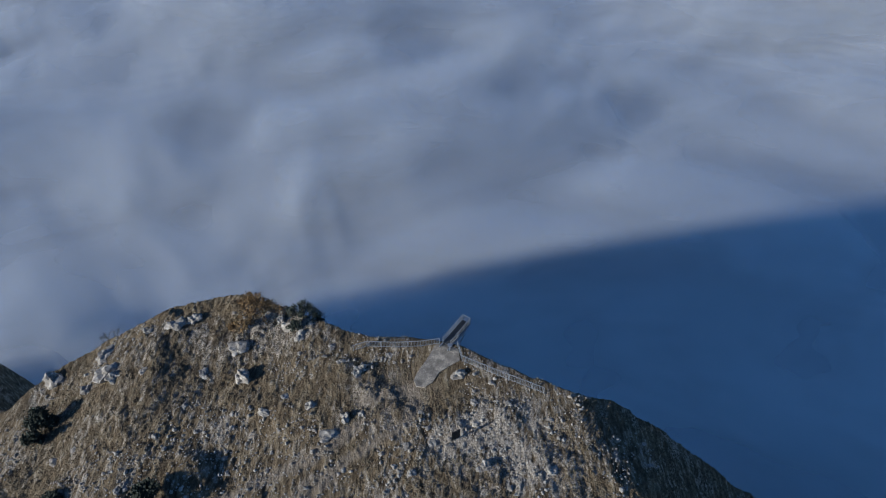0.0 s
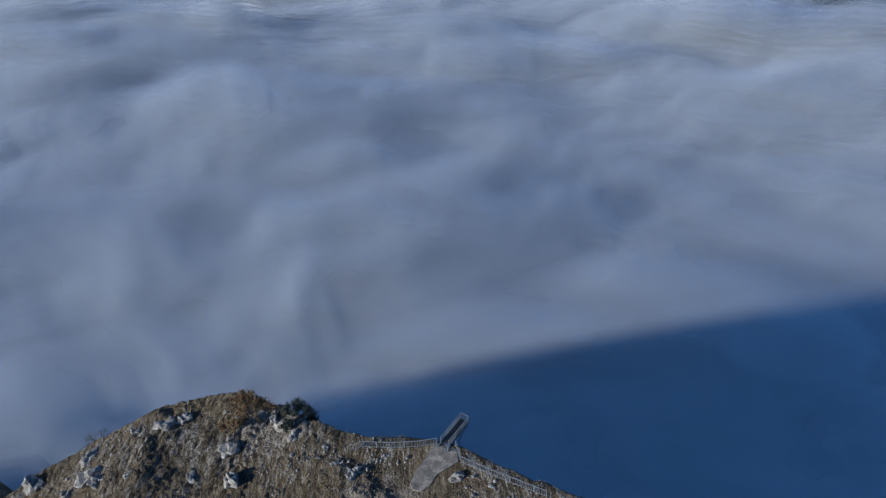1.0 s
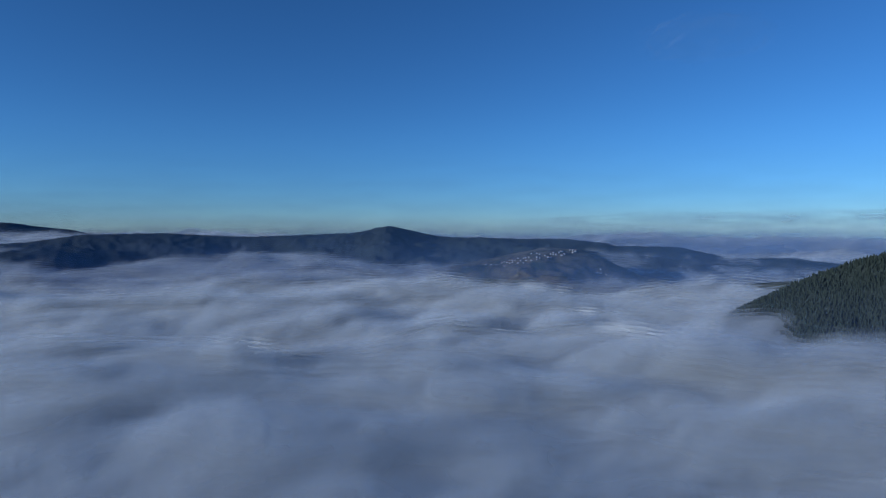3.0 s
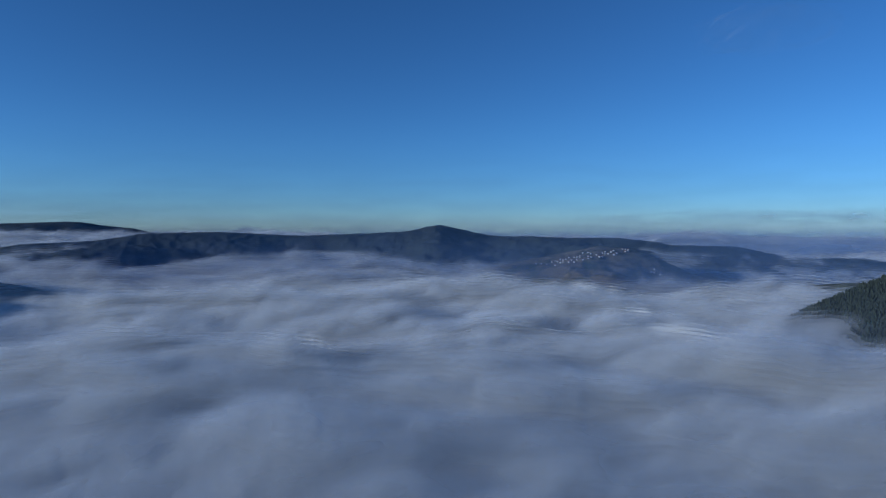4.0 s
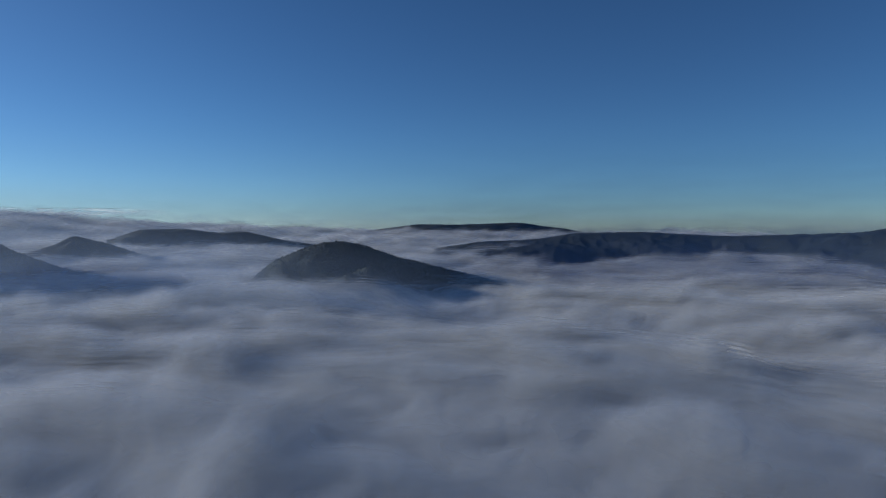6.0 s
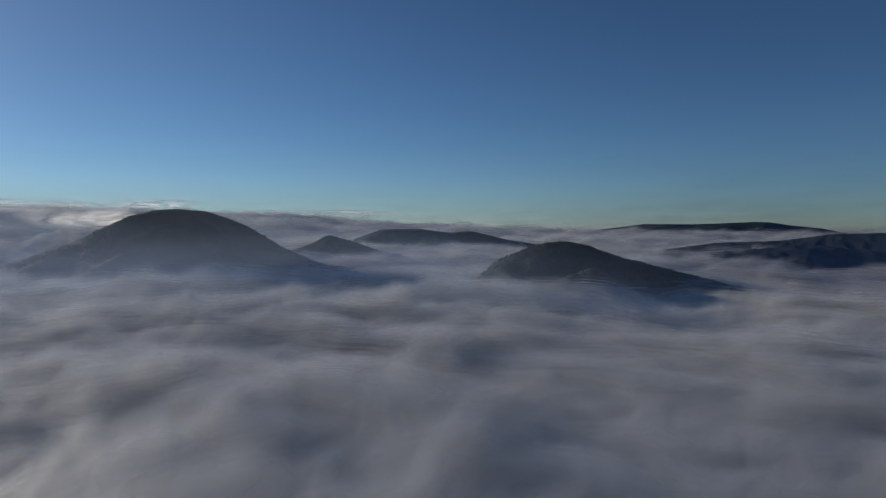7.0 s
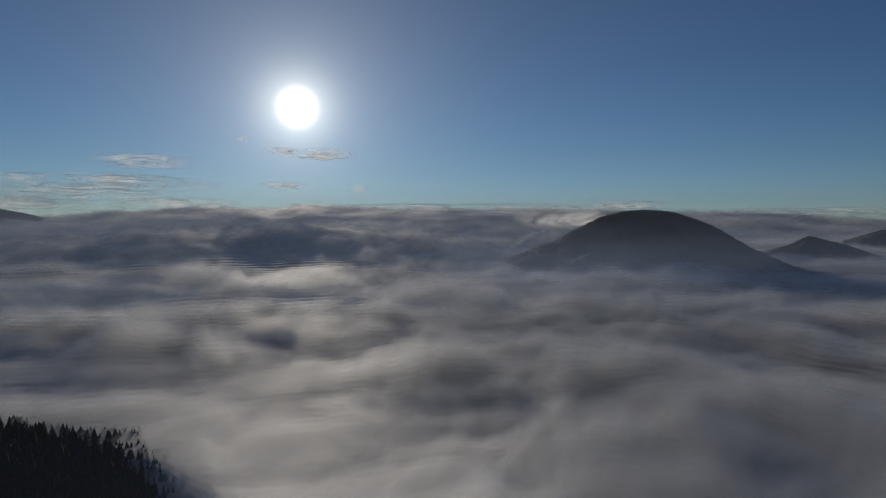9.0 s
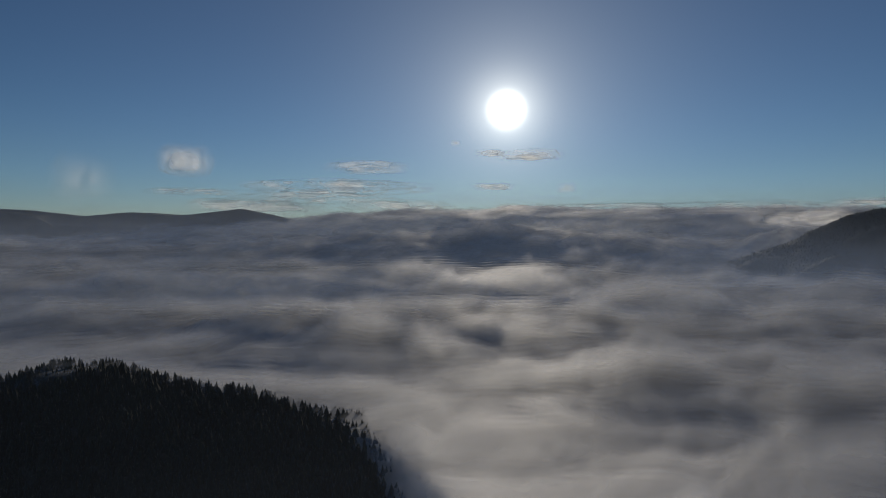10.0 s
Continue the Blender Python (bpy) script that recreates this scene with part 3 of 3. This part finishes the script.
forest("conifer_forest", HILL_R[0], 18000, 4.6, "dense dark conifer forest on a steep slope", 1)
forest("conifer_forest", HILL_A[0], 8000, 5, "dense forest over a dome-shaped hill", 2, -60)
forest("conifer_forest", HILL_B[0], 6000, 4.6, "dense forest over a rounded hill", 3, -60)
forest("conifer_forest", HILL_N[0], 8500, 8, "dense dark conifer forest on the near hillside", 4, -130)
KINDS = [conifer(11, 2.5, 11, "tall dark spruce on the hillside crest"), conifer(9, 2.3, 12, "dark spruce on the hillside crest"),
         conifer(10, 1.9, 13, "slender dark spruce on the hillside crest"), conifer(7, 2.4, 14, "short broad dark spruce on the hillside crest")]
pn = surface(HILL_N[0]).reshape(-1, 69, 3)
rng = random.Random(5)
for n in range(210):
    i = rng.randint(45, 215)
    j = rng.choice((44, 45, 45, 46, 46, 43, 42, 40, 38))
    x, y, z = pn[i, j]
    x, y = x + rng.uniform(-2, 2), y + rng.uniform(-2, 2)
    src = KINDS[n % 4]
    m = pose(x, y, z - 0.8, rng.uniform(-2, 2), rng.uniform(-2, 2), rng.uniform(0, 360))
    if n < 4:
        src.matrix_basis = m
    else:
        copy_thing(src, m @ Matrix.Diagonal((1, 1, 1, 1)))

# ---- the village ----
def house(w, d, h, lab):
    ob = new("house")
    tagged(ob, lab, "house", "village houses")
    bm = bmesh.new()
    bar(bm, (0, -d / 2, h / 2 - 1), (0, d / 2, h / 2 - 1), w, h + 2)
    g = [bm.verts.new(v) for v in ((-w / 2, -d / 2, h), (w / 2, -d / 2, h), (0, -d / 2, h + w * 0.36), (-w / 2, d / 2, h), (w / 2, d / 2, h), (0, d / 2, h + w * 0.36))]
    bm.faces.new(g[:3]), bm.faces.new(g[:2:-1])
    part("wall", bm, M_WALL, ob)
    bm = bmesh.new()
    for sg in (-1, 1):
        bar(bm, (sg * w * 0.29, -d / 2 - 0.6, h + w * 0.155), (sg * w * 0.29, d / 2 + 0.6, h + w * 0.155), 0.3, 0.3)
        vs = [bm.verts.new(v) for v in ((0, -d / 2 - .6, h + w * .4), (0, d / 2 + .6, h + w * .4), (sg * w * .6, d / 2 + .6, h - w * .04), (sg * w * .6, -d / 2 - .6, h - w * .04))]
        bm.faces.new(vs)
    part("roof", bm, M_ROOF, ob)
    return ob


pv = surface(HILL_V[0]).reshape(-1, 69, 3)
hs_v = HILL_V[1][0]
H1, H2 = house(4.2, 5.2, 3.0, "white rendered house with a tiled gable roof"), house(3.4, 4.2, 2.6, "small white house with a tiled roof")
# heading, and how far down from the crest
spots = []
rng = random.Random(21)
for n in range(48):
    u = rng.random() ** 1.3
    x_v = 1128 + 140 * u + rng.uniform(-6, 6)
    y_v = 468 - 24 * u + rng.gauss(0, 2.6)
    spots.append((x_v, y_v))
spots += [(1312, 486), (1320, 482), (1330, 492), (1000, 478), (1020, 477), (1060, 474), (1095, 470), (1105, 470), (1318, 490), (1112, 471)]
for n, (xv, yv) in enumerate(spots):
    hd, el = px(11.2, HZ, (xv, yv))[0]
    i = int(np.argmin(np.abs(hs_v - hd)))
    rr = np.hypot(pv[i, :, 0], pv[i, :, 1])
    ee = np.degrees(np.arctan2(pv[i, :, 2] - 64, rr))
    j = int(np.argmin(np.abs(ee[:46] - el)))
    m = pose(*pv[i, j], 0, 0, rng.uniform(0, 180))
    src = (H1, H2)[n % 2]
    if n < 2:
        src.matrix_basis = m
    else:
        copy_thing(src, m)


# ---- on the summit ----
def blob(bm, size, rng, detail=2, at=(0, 0, 0), flat=0.6):
    """A rough stone."""
    d = bmesh.ops.create_icosphere(bm, subdivisions=detail, radius=1)["verts"]
    off = Vector((rng.uniform(0, 99), rng.uniform(0, 99), rng.uniform(0, 99)))
    sx, sy, sz = rng.uniform(0.75, 1.3), rng.uniform(0.75, 1.3), flat * rng.uniform(0.8, 1.3)
    turn = Matrix.Rotation(rng.uniform(0, 6.3), 3, "Z")
    for v in d:
        p = v.co.copy()
        k = 0.9 + 0.5 * noise.noise(p * 1.1 + off) + 0.22 * noise.noise(p * 2.9 + off) + 0.14 * noise.noise(p * 6.5 + off)
        c = noise.cell(p * 1.4 + off) * 0.22
        v.co = turn @ (Vector((p.x * sx, p.y * sy, p.z * sz)) * (k + c) * size) + Vector(at)


def boulder(x, y, size, seed, flat=0.6, lab="pale weathered limestone boulder set in dry turf"):
    rng = random.Random(seed)
    bm = bmesh.new()
    blob(bm, size, rng, 3, flat=flat)
    ob = part("boulder", bm, M_BOULDER)
    ob.location = (x, y, ground(x, y) - size * flat * 0.15)
    return tagged(ob, lab, "boulder", "boulders on the summit")


for n, (x, y, sz, fl) in enumerate([(-27.1, 54.6, 1.2, 1.2), (-28.7, 59.7, 1.5, 0.35), (-47.5, 58.0, 1.8, 0.5), (-46.2, 56.8, 1.0, 0.6), (-57.5, 59.6, 1.7, 0.9), (-11.2, 53.0, 0.8, 0.8),
                                    (-10.6, 53.8, 0.6, 0.8), (-12.1, 46.9, 0.75, 0.9), (-13.9, 44.7, 1.1, 0.4), (-25.1, 64.8, 0.9, 0.8), (-23.4, 63.6, 0.8, 0.8), (-21.7, 62.3, 1.1, 0.7), (-19.8, 60.4, 0.9, 0.7),
                                    (12.2, 38.6, 0.6, 0.6), (-50.8, 56.5, 0.9, 0.6), (-39.5, 64.5, 1.2, 0.5), (-37.0, 65.5, 1.0, 0.6), (-49.5, 61.5, 1.3, 0.6), (-33.0, 56.0, 0.9, 0.4), (-23.0, 49.0, 0.8, 0.4)]):
    boulder(x, y, sz, 40 + n, fl)
boulder(2.0, 52.0, 0.95, 77, 0.55, "dark shaded boulder beside the concrete apron")
rng = random.Random(90)
for n in range(46):
    x, y = rng.uniform(-52, 14), rng.uniform(38, 64)
    if abs(x + 1) < 5 and y > 49:
        continue
    boulder(x, y, rng.uniform(0.3, 0.7), 200 + n, rng.uniform(0.3, 0.6))

# loose stones and turf
rng = random.Random(3)
done = 0
sx_, sy_ = np.random.RandomState(8).uniform(-70, 40, 26000), np.random.RandomState(9).uniform(25, 66, 26000)
dens = fbm(sx_ / 9, sy_ / 9, 5, 3) + 0.14 * smooth(1.2, 0.5, np.hypot((sx_ - 6.5) / 12, (sy_ - 42) / 8))
gz = summit(sx_, sy_)
verts, faces = [], []
ico = bmesh.new()
bmesh.ops.create_icosphere(ico, subdivisions=1, radius=1)
ICO_V, ICO_F = [v.co.copy() for v in ico.verts], [[v.index for v in f.verts] for f in ico.faces]
ico.free()
for x, y, z, d in zip(sx_, sy_, gz, dens):
    if d < 0.53 or (abs(x + 0.7) < 3.4 and y > 50) or z < -45 or done > 6500:
        continue
    done += 1
    b, q = len(verts), rng.uniform(0.05, 0.16) * (1.9 if rng.random() < 0.12 else 1)
    ax, ay, az_ = rng.uniform(.7, 1.4), rng.uniform(.7, 1.4), rng.uniform(.4, .9)
    for v in ICO_V:
        k = q * rng.uniform(0.75, 1.25)
        verts.append((x + v.x * k * ax, y + v.y * k * ay, z + q * 0.2 + v.z * k * az_))
    faces += [[b + i for i in f] for f in ICO_F]
tagged(mesh_ob("loose_stones", verts, faces, M_BOULDER, False), "scattered pale limestone stones in the turf", "stones", kind="stuff")
verts, faces = [], []
tr_ = np.random.RandomState(12)
tx, ty = tr_.uniform(-68, 46, 80000), tr_.uniform(26, 69, 80000)
tz = summit(tx, ty)
keep = (fbm(tx / 9, ty / 9, 5, 3) + 0.12 * smooth(1.1, 0.5, np.hypot((tx - 6.5) / 12, (ty - 42) / 8)) < 0.56) & ~((np.abs(tx + 0.7) < 3.3) & (ty > 50) & (ty < 60)) & (tz > -40) & (from_trail(tx, ty) > 0.7)
for x, y, z in zip(tx[keep], ty[keep], tz[keep]):
    h, w, a = rng.uniform(0.05, 0.15), rng.uniform(0.07, 0.17), rng.uniform(0, 6.3)
    b = len(verts)
    verts.append((x + rng.gauss(0.05, 0.08), y + rng.gauss(-0.04, 0.08), z + h))
    for k in range(5):
        q = w * rng.uniform(0.7, 1.3)
        verts.append((x + q * math.cos(a + 1.257 * k), y + q * math.sin(a + 1.257 * k), z - 0.06))
    faces += [(b, b + 1 + k, b + 1 + (k + 1) % 5) for k in range(5)]
tagged(mesh_ob("dry_grass", verts, faces, M_GRASS, False), "tufts of dry brown grass over the summit", "grass", kind="stuff")


def shrub(x, y, size, tall, leaf, seed, lab, leaves=900, lw=0.09, sink=0.0):
    """A many-stemmed shrub: forking stems and a ragged crown of small leaves."""
    r = random.Random(seed)
    ob = new("shrub")
    ob.location = (x, y, ground(x, y) - sink)
    tagged(ob, lab, "shrub", "shrubs on the summit")
    bm, tips = bmesh.new(), []

    def grow(p, d, l, w, n):
        q = p + d * l
        bar(bm, p, q, w)
        if n == 0 or l < 0.1:
            tips.append(q)
            return
        tips.append(q)
        for _ in range(r.choice((2, 3))):
            e = (d + Vector((r.gauss(0, .5), r.gauss(0, .5), r.gauss(0.08, .35)))).normalized()
            grow(q, e, l * r.uniform(.6, .85), w * 0.6, n - 1)
    for _ in range(7):
        a = r.uniform(0, 6.3)
        grow(Vector((0, 0, -0.2)), Vector((math.cos(a) * size, math.sin(a) * size, tall * 1.1)).normalized(), 0.36 * max(size, tall) * r.uniform(.7, 1.1), 0.09, 4)
    part("stem", bm, M_TWIG, ob)
    if leaves:
        bm = bmesh.new()
        for _ in range(leaves):
            c = r.choice(tips) + Vector((r.gauss(0, .2), r.gauss(0, .2), r.gauss(0, .16)))
            u = Vector((r.gauss(0, 1), r.gauss(0, 1), r.gauss(0, 1))).normalized()
            v = u.orthogonal().normalized()
            k = lw * r.uniform(.6, 1.6)
            bm.faces.new([bm.verts.new(c + u * k * i + v * k * 0.6 * j) for i, j in ((-1, 0), (0, -1), (1, 0), (0, 1))])
        part("crown", bm, leaf, ob)
    return ob


shrub(-28.8, 64.9, 3.8, 1.6, M_RUST, 1, "russet autumn shrub on the crest of the summit", 3600, 0.1, sink=0.4)
shrub(-26.2, 65.0, 2.6, 1.9, M_RUST, 2, "russet half-bare shrub on the crest", 1500, 0.09)
shrub(-20.4, 63.4, 2.6, 1.5, M_DUSK, 3, "dark leafy shrub on the cliff edge", 2600, 0.1, sink=0.5)
shrub(-18.4, 63.2, 1.8, 1.6, M_DUSK, 4, "small dark shrub on the cliff edge", 1200, 0.09)
shrub(-51.0, 66.0, 2.6, 3.2, M_TWIG, 5, "bare grey thorn bush on the cliff edge", 300, 0.05)
shrub(-55.6, 51.0, 2.7, 2.9, M_DUSK, 6, "large dark evergreen bush on the slope", 6000, 0.16)
shrub(-34.5, 37.3, 3.2, 3.0, M_DUSK, 8, "dark evergreen bush low on the slope", 3600, 0.15)
shrub(-48.0, 39.5, 1.6, 1.5, M_DUSK, 9, "dark evergreen bush low on the slope", 2200, 0.13)


def unit(w, d, h, name, mat):
    bm = bmesh.new()
    bar(bm, (0, 0, 0), (0, 0, h), w, d)
    me = bpy.data.meshes.new(name)
    bm.to_mesh(me)
    bm.free()
    me.materials.append(mat)
    return me


ME_POST, ME_BAL, ME_POST_S = unit(0.09, 0.09, 1.2, "post", M_STEEL), unit(0.035, 0.035, 0.95, "baluster", M_STEEL), unit(0.07, 0.07, 1.15, "post", M_STEEL)


def railing(owner, a, b, posts, step=0.2, post=None):
    """Posts, rails and balusters from a to b, feet at the heights given, under the thing owner."""
    a, b = Vector(a), Vector(b)
    L = (b - a).length
    for i in range(posts):
        p = new("post", post or ME_POST)
        p.parent, p.location = owner, a.lerp(b, i / max(posts - 1, 1)) - Vector((0, 0, 0.1))
    for z, w in ((1.08, 0.07), (0.14, 0.05)):
        bm = bmesh.new()
        bar(bm, a + Vector((0, 0, z)), b + Vector((0, 0, z)), w)
        part("rail", bm, M_STEEL, owner)
    n = int(L / step)
    for i in range(1, n):
        q = new("baluster", ME_BAL)
        q.parent, q.location = owner, a.lerp(b, i / n) + Vector((0, 0, 0.13))


def fence(pts, lab):
    ob = new("fence")
    tagged(ob, lab, "fence", "safety fences")
    ps = [(x, y, ground(x, y) + 0.05) for x, y in pts]
    for k, (a, b) in enumerate(zip(ps, ps[1:])):
        railing(ob, a, b, max(2, round((Vector(b) - Vector(a)).length / 1.9) + 1))
    return ob


fence([(-12.1, 56.9), (-10.3, 57.4), (-6.4, 56.9), (-3.0, 56.7), (-0.5, 56.9)], "grey galvanised steel safety fence along the cliff edge")
fence([(1.9, 56.3), (2.5, 53.9), (4.4, 52.8), (6.9, 51.4), (9.7, 49.9), (12.4, 48.5)], "grey galvanised steel safety fence descending along the cliff edge")

# concrete apron
plan = [(-0.9, 56.9), (-2.2, 54.4), (-3.4, 52.4), (-3.75, 51.4), (-3.4, 50.6), (-2.4, 50.35), (-1.3, 51.0), (-0.5, 52.4), (0.6, 53.1), (2.2, 54.0), (2.1, 55.2), (1.7, 56.8)]
bm = bmesh.new()
top = [bm.verts.new((x, y, max(ground(x, y), -1.15 + (y - 50.3) * 0.15) + 0.1)) for x, y in plan]
bm.faces.new(top)
low = [bm.verts.new(v.co - Vector((0, 0, 0.6))) for v in top]
for k in range(len(top)):
    bm.faces.new((top[k], low[k], low[(k + 1) % len(top)], top[(k + 1) % len(top)]))
bmesh.ops.triangulate(bm, faces=bm.faces[:1])
bmesh.ops.recalc_face_normals(bm, faces=bm.faces)
tagged(part("concrete_apron", bm, M_CONC), "worn pale concrete apron leading to the viewing platform", "pavement")

# cantilevered viewing platform
plat = new("viewing_platform")
tagged(plat, "narrow grey steel viewing platform jutting over the cliff", "viewing platform")
P0, P1 = Vector((0.5, 56.6, 0.12)), Vector((3.2, 60.6, 0.25))
ax_ = (P1 - P0).normalized()
sd = Vector((ax_.y, -ax_.x, 0)).normalized() * 0.62
bm = bmesh.new()
for sg in (-0.8, 0, 0.8):
    bar(bm, P0 + sd * sg + Vector((0, 0, -0.06)), P1 + sd * sg + Vector((0, 0, -0.06)), 0.08, 0.06)
deck = part("deck", bm, M_DECKING, plat, "dark grey grating deck")
bm = bmesh.new()
bar(bm, -sd, sd, 0.2, 0.05)
plank = bpy.data.meshes.new("plank")
bm.to_mesh(plank)
bm.free()
plank.materials.append(M_DECKING)
for k in range(22):
    q = new("plank", plank)
    q.parent, q.location = deck, P0.lerp(P1, (k + 0.5) / 22)
for sg in (-1, 1):
    bm = bmesh.new()
    for z, w in ((-0.05, 0.16), (-0.33, 0.16)):
        bar(bm, P0 + sd * sg + Vector((0, 0, z)) - ax_ * 0.8, P1 + sd * sg + Vector((0, 0, z)), w, 0.04)
    bar(bm, P0 + sd * sg + Vector((0, 0, -0.19)) - ax_ * 0.8, P1 + sd * sg + Vector((0, 0, -0.19)), 0.03, 0.28)
    part("beam", bm, M_STEEL, plat)
    railing(plat, P0 + sd * sg, P1 + sd * sg, 4, 0.16, ME_POST_S)
    bm = bmesh.new()
    foot = P0.lerp(P1, 0.22) + sd * sg * 0.8
    bar(bm, P0.lerp(P1, 0.75) + sd * sg + Vector((0, 0, -0.3)), (foot.x, foot.y, -3.4), 0.11)
    part("strut", bm, M_STEEL, plat)
    bm = bmesh.new()
    bar(bm, P0.lerp(P1, 0.2) + sd * sg + Vector((0, 0, -0.3)), P0.lerp(P1, 0.2) + sd * sg + Vector((0, 0, -4.0)), 0.14)
    part("column", bm, M_STEEL, plat)
railing(plat, P1 - sd, P1 + sd, 2, 0.16, ME_POST_S)
bm = bmesh.new()
c = P0.lerp(P1, 0.12)
bar(bm, c + Vector((0, 0, -4.5)), c + Vector((0, 0, -0.35)), 1.5, 1.3)
part("foundation", bm, M_CONC, plat, "concrete foundation block")

# entrance post and sign board
st = new("information_stand")
tagged(st, "small grey steel information stand by the platform entrance", "stand")
st.location = (0.9, 55.6, 0.0)
bm = bmesh.new()
bar(bm, (0, 0, -0.4), (0, 0, 1.2), 0.16, 0.12)
part("post", bm, M_STEEL, st)
bm = bmesh.new()
bar(bm, (-0.3, -0.1, 1.2), (0.3, -0.1, 1.2), 0.5, 0.06)
part("panel", bm, M_STEEL, st)
sg_ = new("sign_board")
tagged(sg_, "dark sign board on two posts in the stony turf", "sign")
x, y = 1.5, 42.9
sg_.matrix_world = pose(x, y, ground(x, y), 0, 0, 28)
bm = bmesh.new()
bar(bm, (-0.55, 0, 1.0), (0.55, 0, 1.0), 0.07, 1.5)
part("panel", bm, M_BOARD, sg_)
for q in (-0.42, 0.42):
    bm = bmesh.new()
    bar(bm, (q, 0.07, -0.4), (q, 0.07, 1.8), 0.08)
    part("post", bm, M_BARK, sg_)


# ---- small clouds in the sky ----
def wisp(turn, horizon, x, y, w, h, alpha, seed, lab="small bright wisp of cloud low in the sky", dist=4300, fine=1.0):
    m, t = material("wisp of cloud")
    tcn = node(t, "ShaderNodeTexCoord")
    ln = node(t, "ShaderNodeVectorMath", {0: tcn.outputs["Object"]}, operation="LENGTH")
    g = node(t, "ShaderNodeNewGeometry")
    nz = node(t, "ShaderNodeTexNoise", {"Vector": node(t, "ShaderNodeMapping", {"Vector": g.outputs["Position"], "Scale": (1, 1, 1.9)}).outputs[0], "Scale": fine * 0.42 / (h * dist / 1120), "Detail": 3.5, "Roughness": 0.55, "Distortion": 0.4})
    a = node(t, "ShaderNodeMath", {0: nz.outputs["Fac"], 1: 2.4, 2: -0.75}, operation="MULTIPLY_ADD")
    at = node(t, "ShaderNodeAttribute", attribute_name="thickness")
    b = node(t, "ShaderNodeMath", {0: a.outputs[0], 1: at.outputs["Fac"]}, operation="MULTIPLY", use_clamp=True)
    d = node(t, "ShaderNodeBsdfDiffuse", {"Color": (0.9, 0.9, 0.9, 1)})
    tr = node(t, "ShaderNodeBsdfTranslucent", {"Color": (0.9, 0.9, 0.9, 1)})
    m1 = node(t, "ShaderNodeMixShader", {0: 0.92, 1: d.outputs[0], 2: tr.outputs[0]})
    cl = node(t, "ShaderNodeBsdfTransparent")
    m3 = node(t, "ShaderNodeMixShader", {0: b.outputs[0], 1: cl.outputs[0], 2: m1.outputs[0]})
    node(t, "ShaderNodeOutputMaterial", {"Surface": m3.outputs[0]})
    hd, el = px(turn, horizon, (x, y))[0]
    k = dist / 1120
    rg = random.Random(seed)
    off = Vector((rg.uniform(0, 50), rg.uniform(0, 50), 0))
    bm = bmesh.new()
    bmesh.ops.create_icosphere(bm, subdivisions=5, radius=1)
    for v in bm.verts:
        p = v.co.copy()
        v.co *= 1 + 0.3 * noise.noise(Vector((p.x * 3, p.y * 3, p.z * 1.5)) + off) + 0.06 * noise.noise(p * 7 + off)
    ob = part("cloud_wisp", bm, m)
    co = np.empty(len(ob.data.vertices) * 3)
    ob.data.vertices.foreach_get("co", co)
    co = co.reshape(-1, 3)
    dens = alpha * smooth(1.05, 0.2, np.abs(co[:, 0])) * smooth(1.0, 0.1, np.abs(co[:, 2]))
    da = ob.data.attributes.new("thickness", "FLOAT", "POINT")
    da.data.foreach_set("value", dens.astype(np.float32))
    ob.data.polygons.foreach_set("use_smooth", np.ones(len(ob.data.polygons), dtype=bool))
    ob.matrix_world = pose(-dist * math.sin(radians(hd)), dist * math.cos(radians(hd)), 64 + dist * math.tan(radians(el)), 0, 0, hd) @ Matrix.Diagonal((w / 2 * k, w / 3 * k, h / 2 * k, 1))
    tagged(ob, lab, "cloud", "small clouds in the sky", "structure")


SUNSIDE = [(935, 275, 130, 22, 0.9), (865, 272, 60, 14, 0.8), (650, 298, 160, 24, 0.7), (872, 331, 90, 14, 0.9), (600, 333, 350, 26, 0.9), (340, 340, 160, 12, 0.6),
           (330, 285, 95, 62, 0.5), (150, 318, 100, 90, 0.28), (560, 352, 330, 20, 0.6), (460, 366, 260, 34, 0.7), (1000, 333, 40, 22, 0.4), (806, 255, 20, 12, 0.4), (700, 366, 220, 26, 0.7)]
for n, (x, y, w, h, al) in enumerate(SUNSIDE):
    wisp(120.0, HZ, x, y, w, h, al, 300 + n)
wisp(-0.6, 366, 1350, 348, 800, 26, 0.35, 350, "long faint grey streak of high cloud near the horizon", fine=0.6)
wisp(-0.6, 366, 1240, 30, 220, 70, 0.12, 351, "faint thin veil of high cloud", fine=0.6)
wisp(71.0, HZ, 150, 372, 600, 30, 0.8, 352, "long low bank of cloud along the skyline")
wisp(71.0, HZ, 760, 380, 330, 14, 0.6, 353, "long low streak of cloud along the skyline")
wisp(71.0, HZ, 395, 388, 190, 40, 0.9, 354, "cloud spilling over the shoulder of a wooded hill", dist=2150)
wisp(71.0, HZ, 500, 364, 150, 16, 0.7, 355, "thin cap of cloud behind a wooded hilltop", dist=2300)
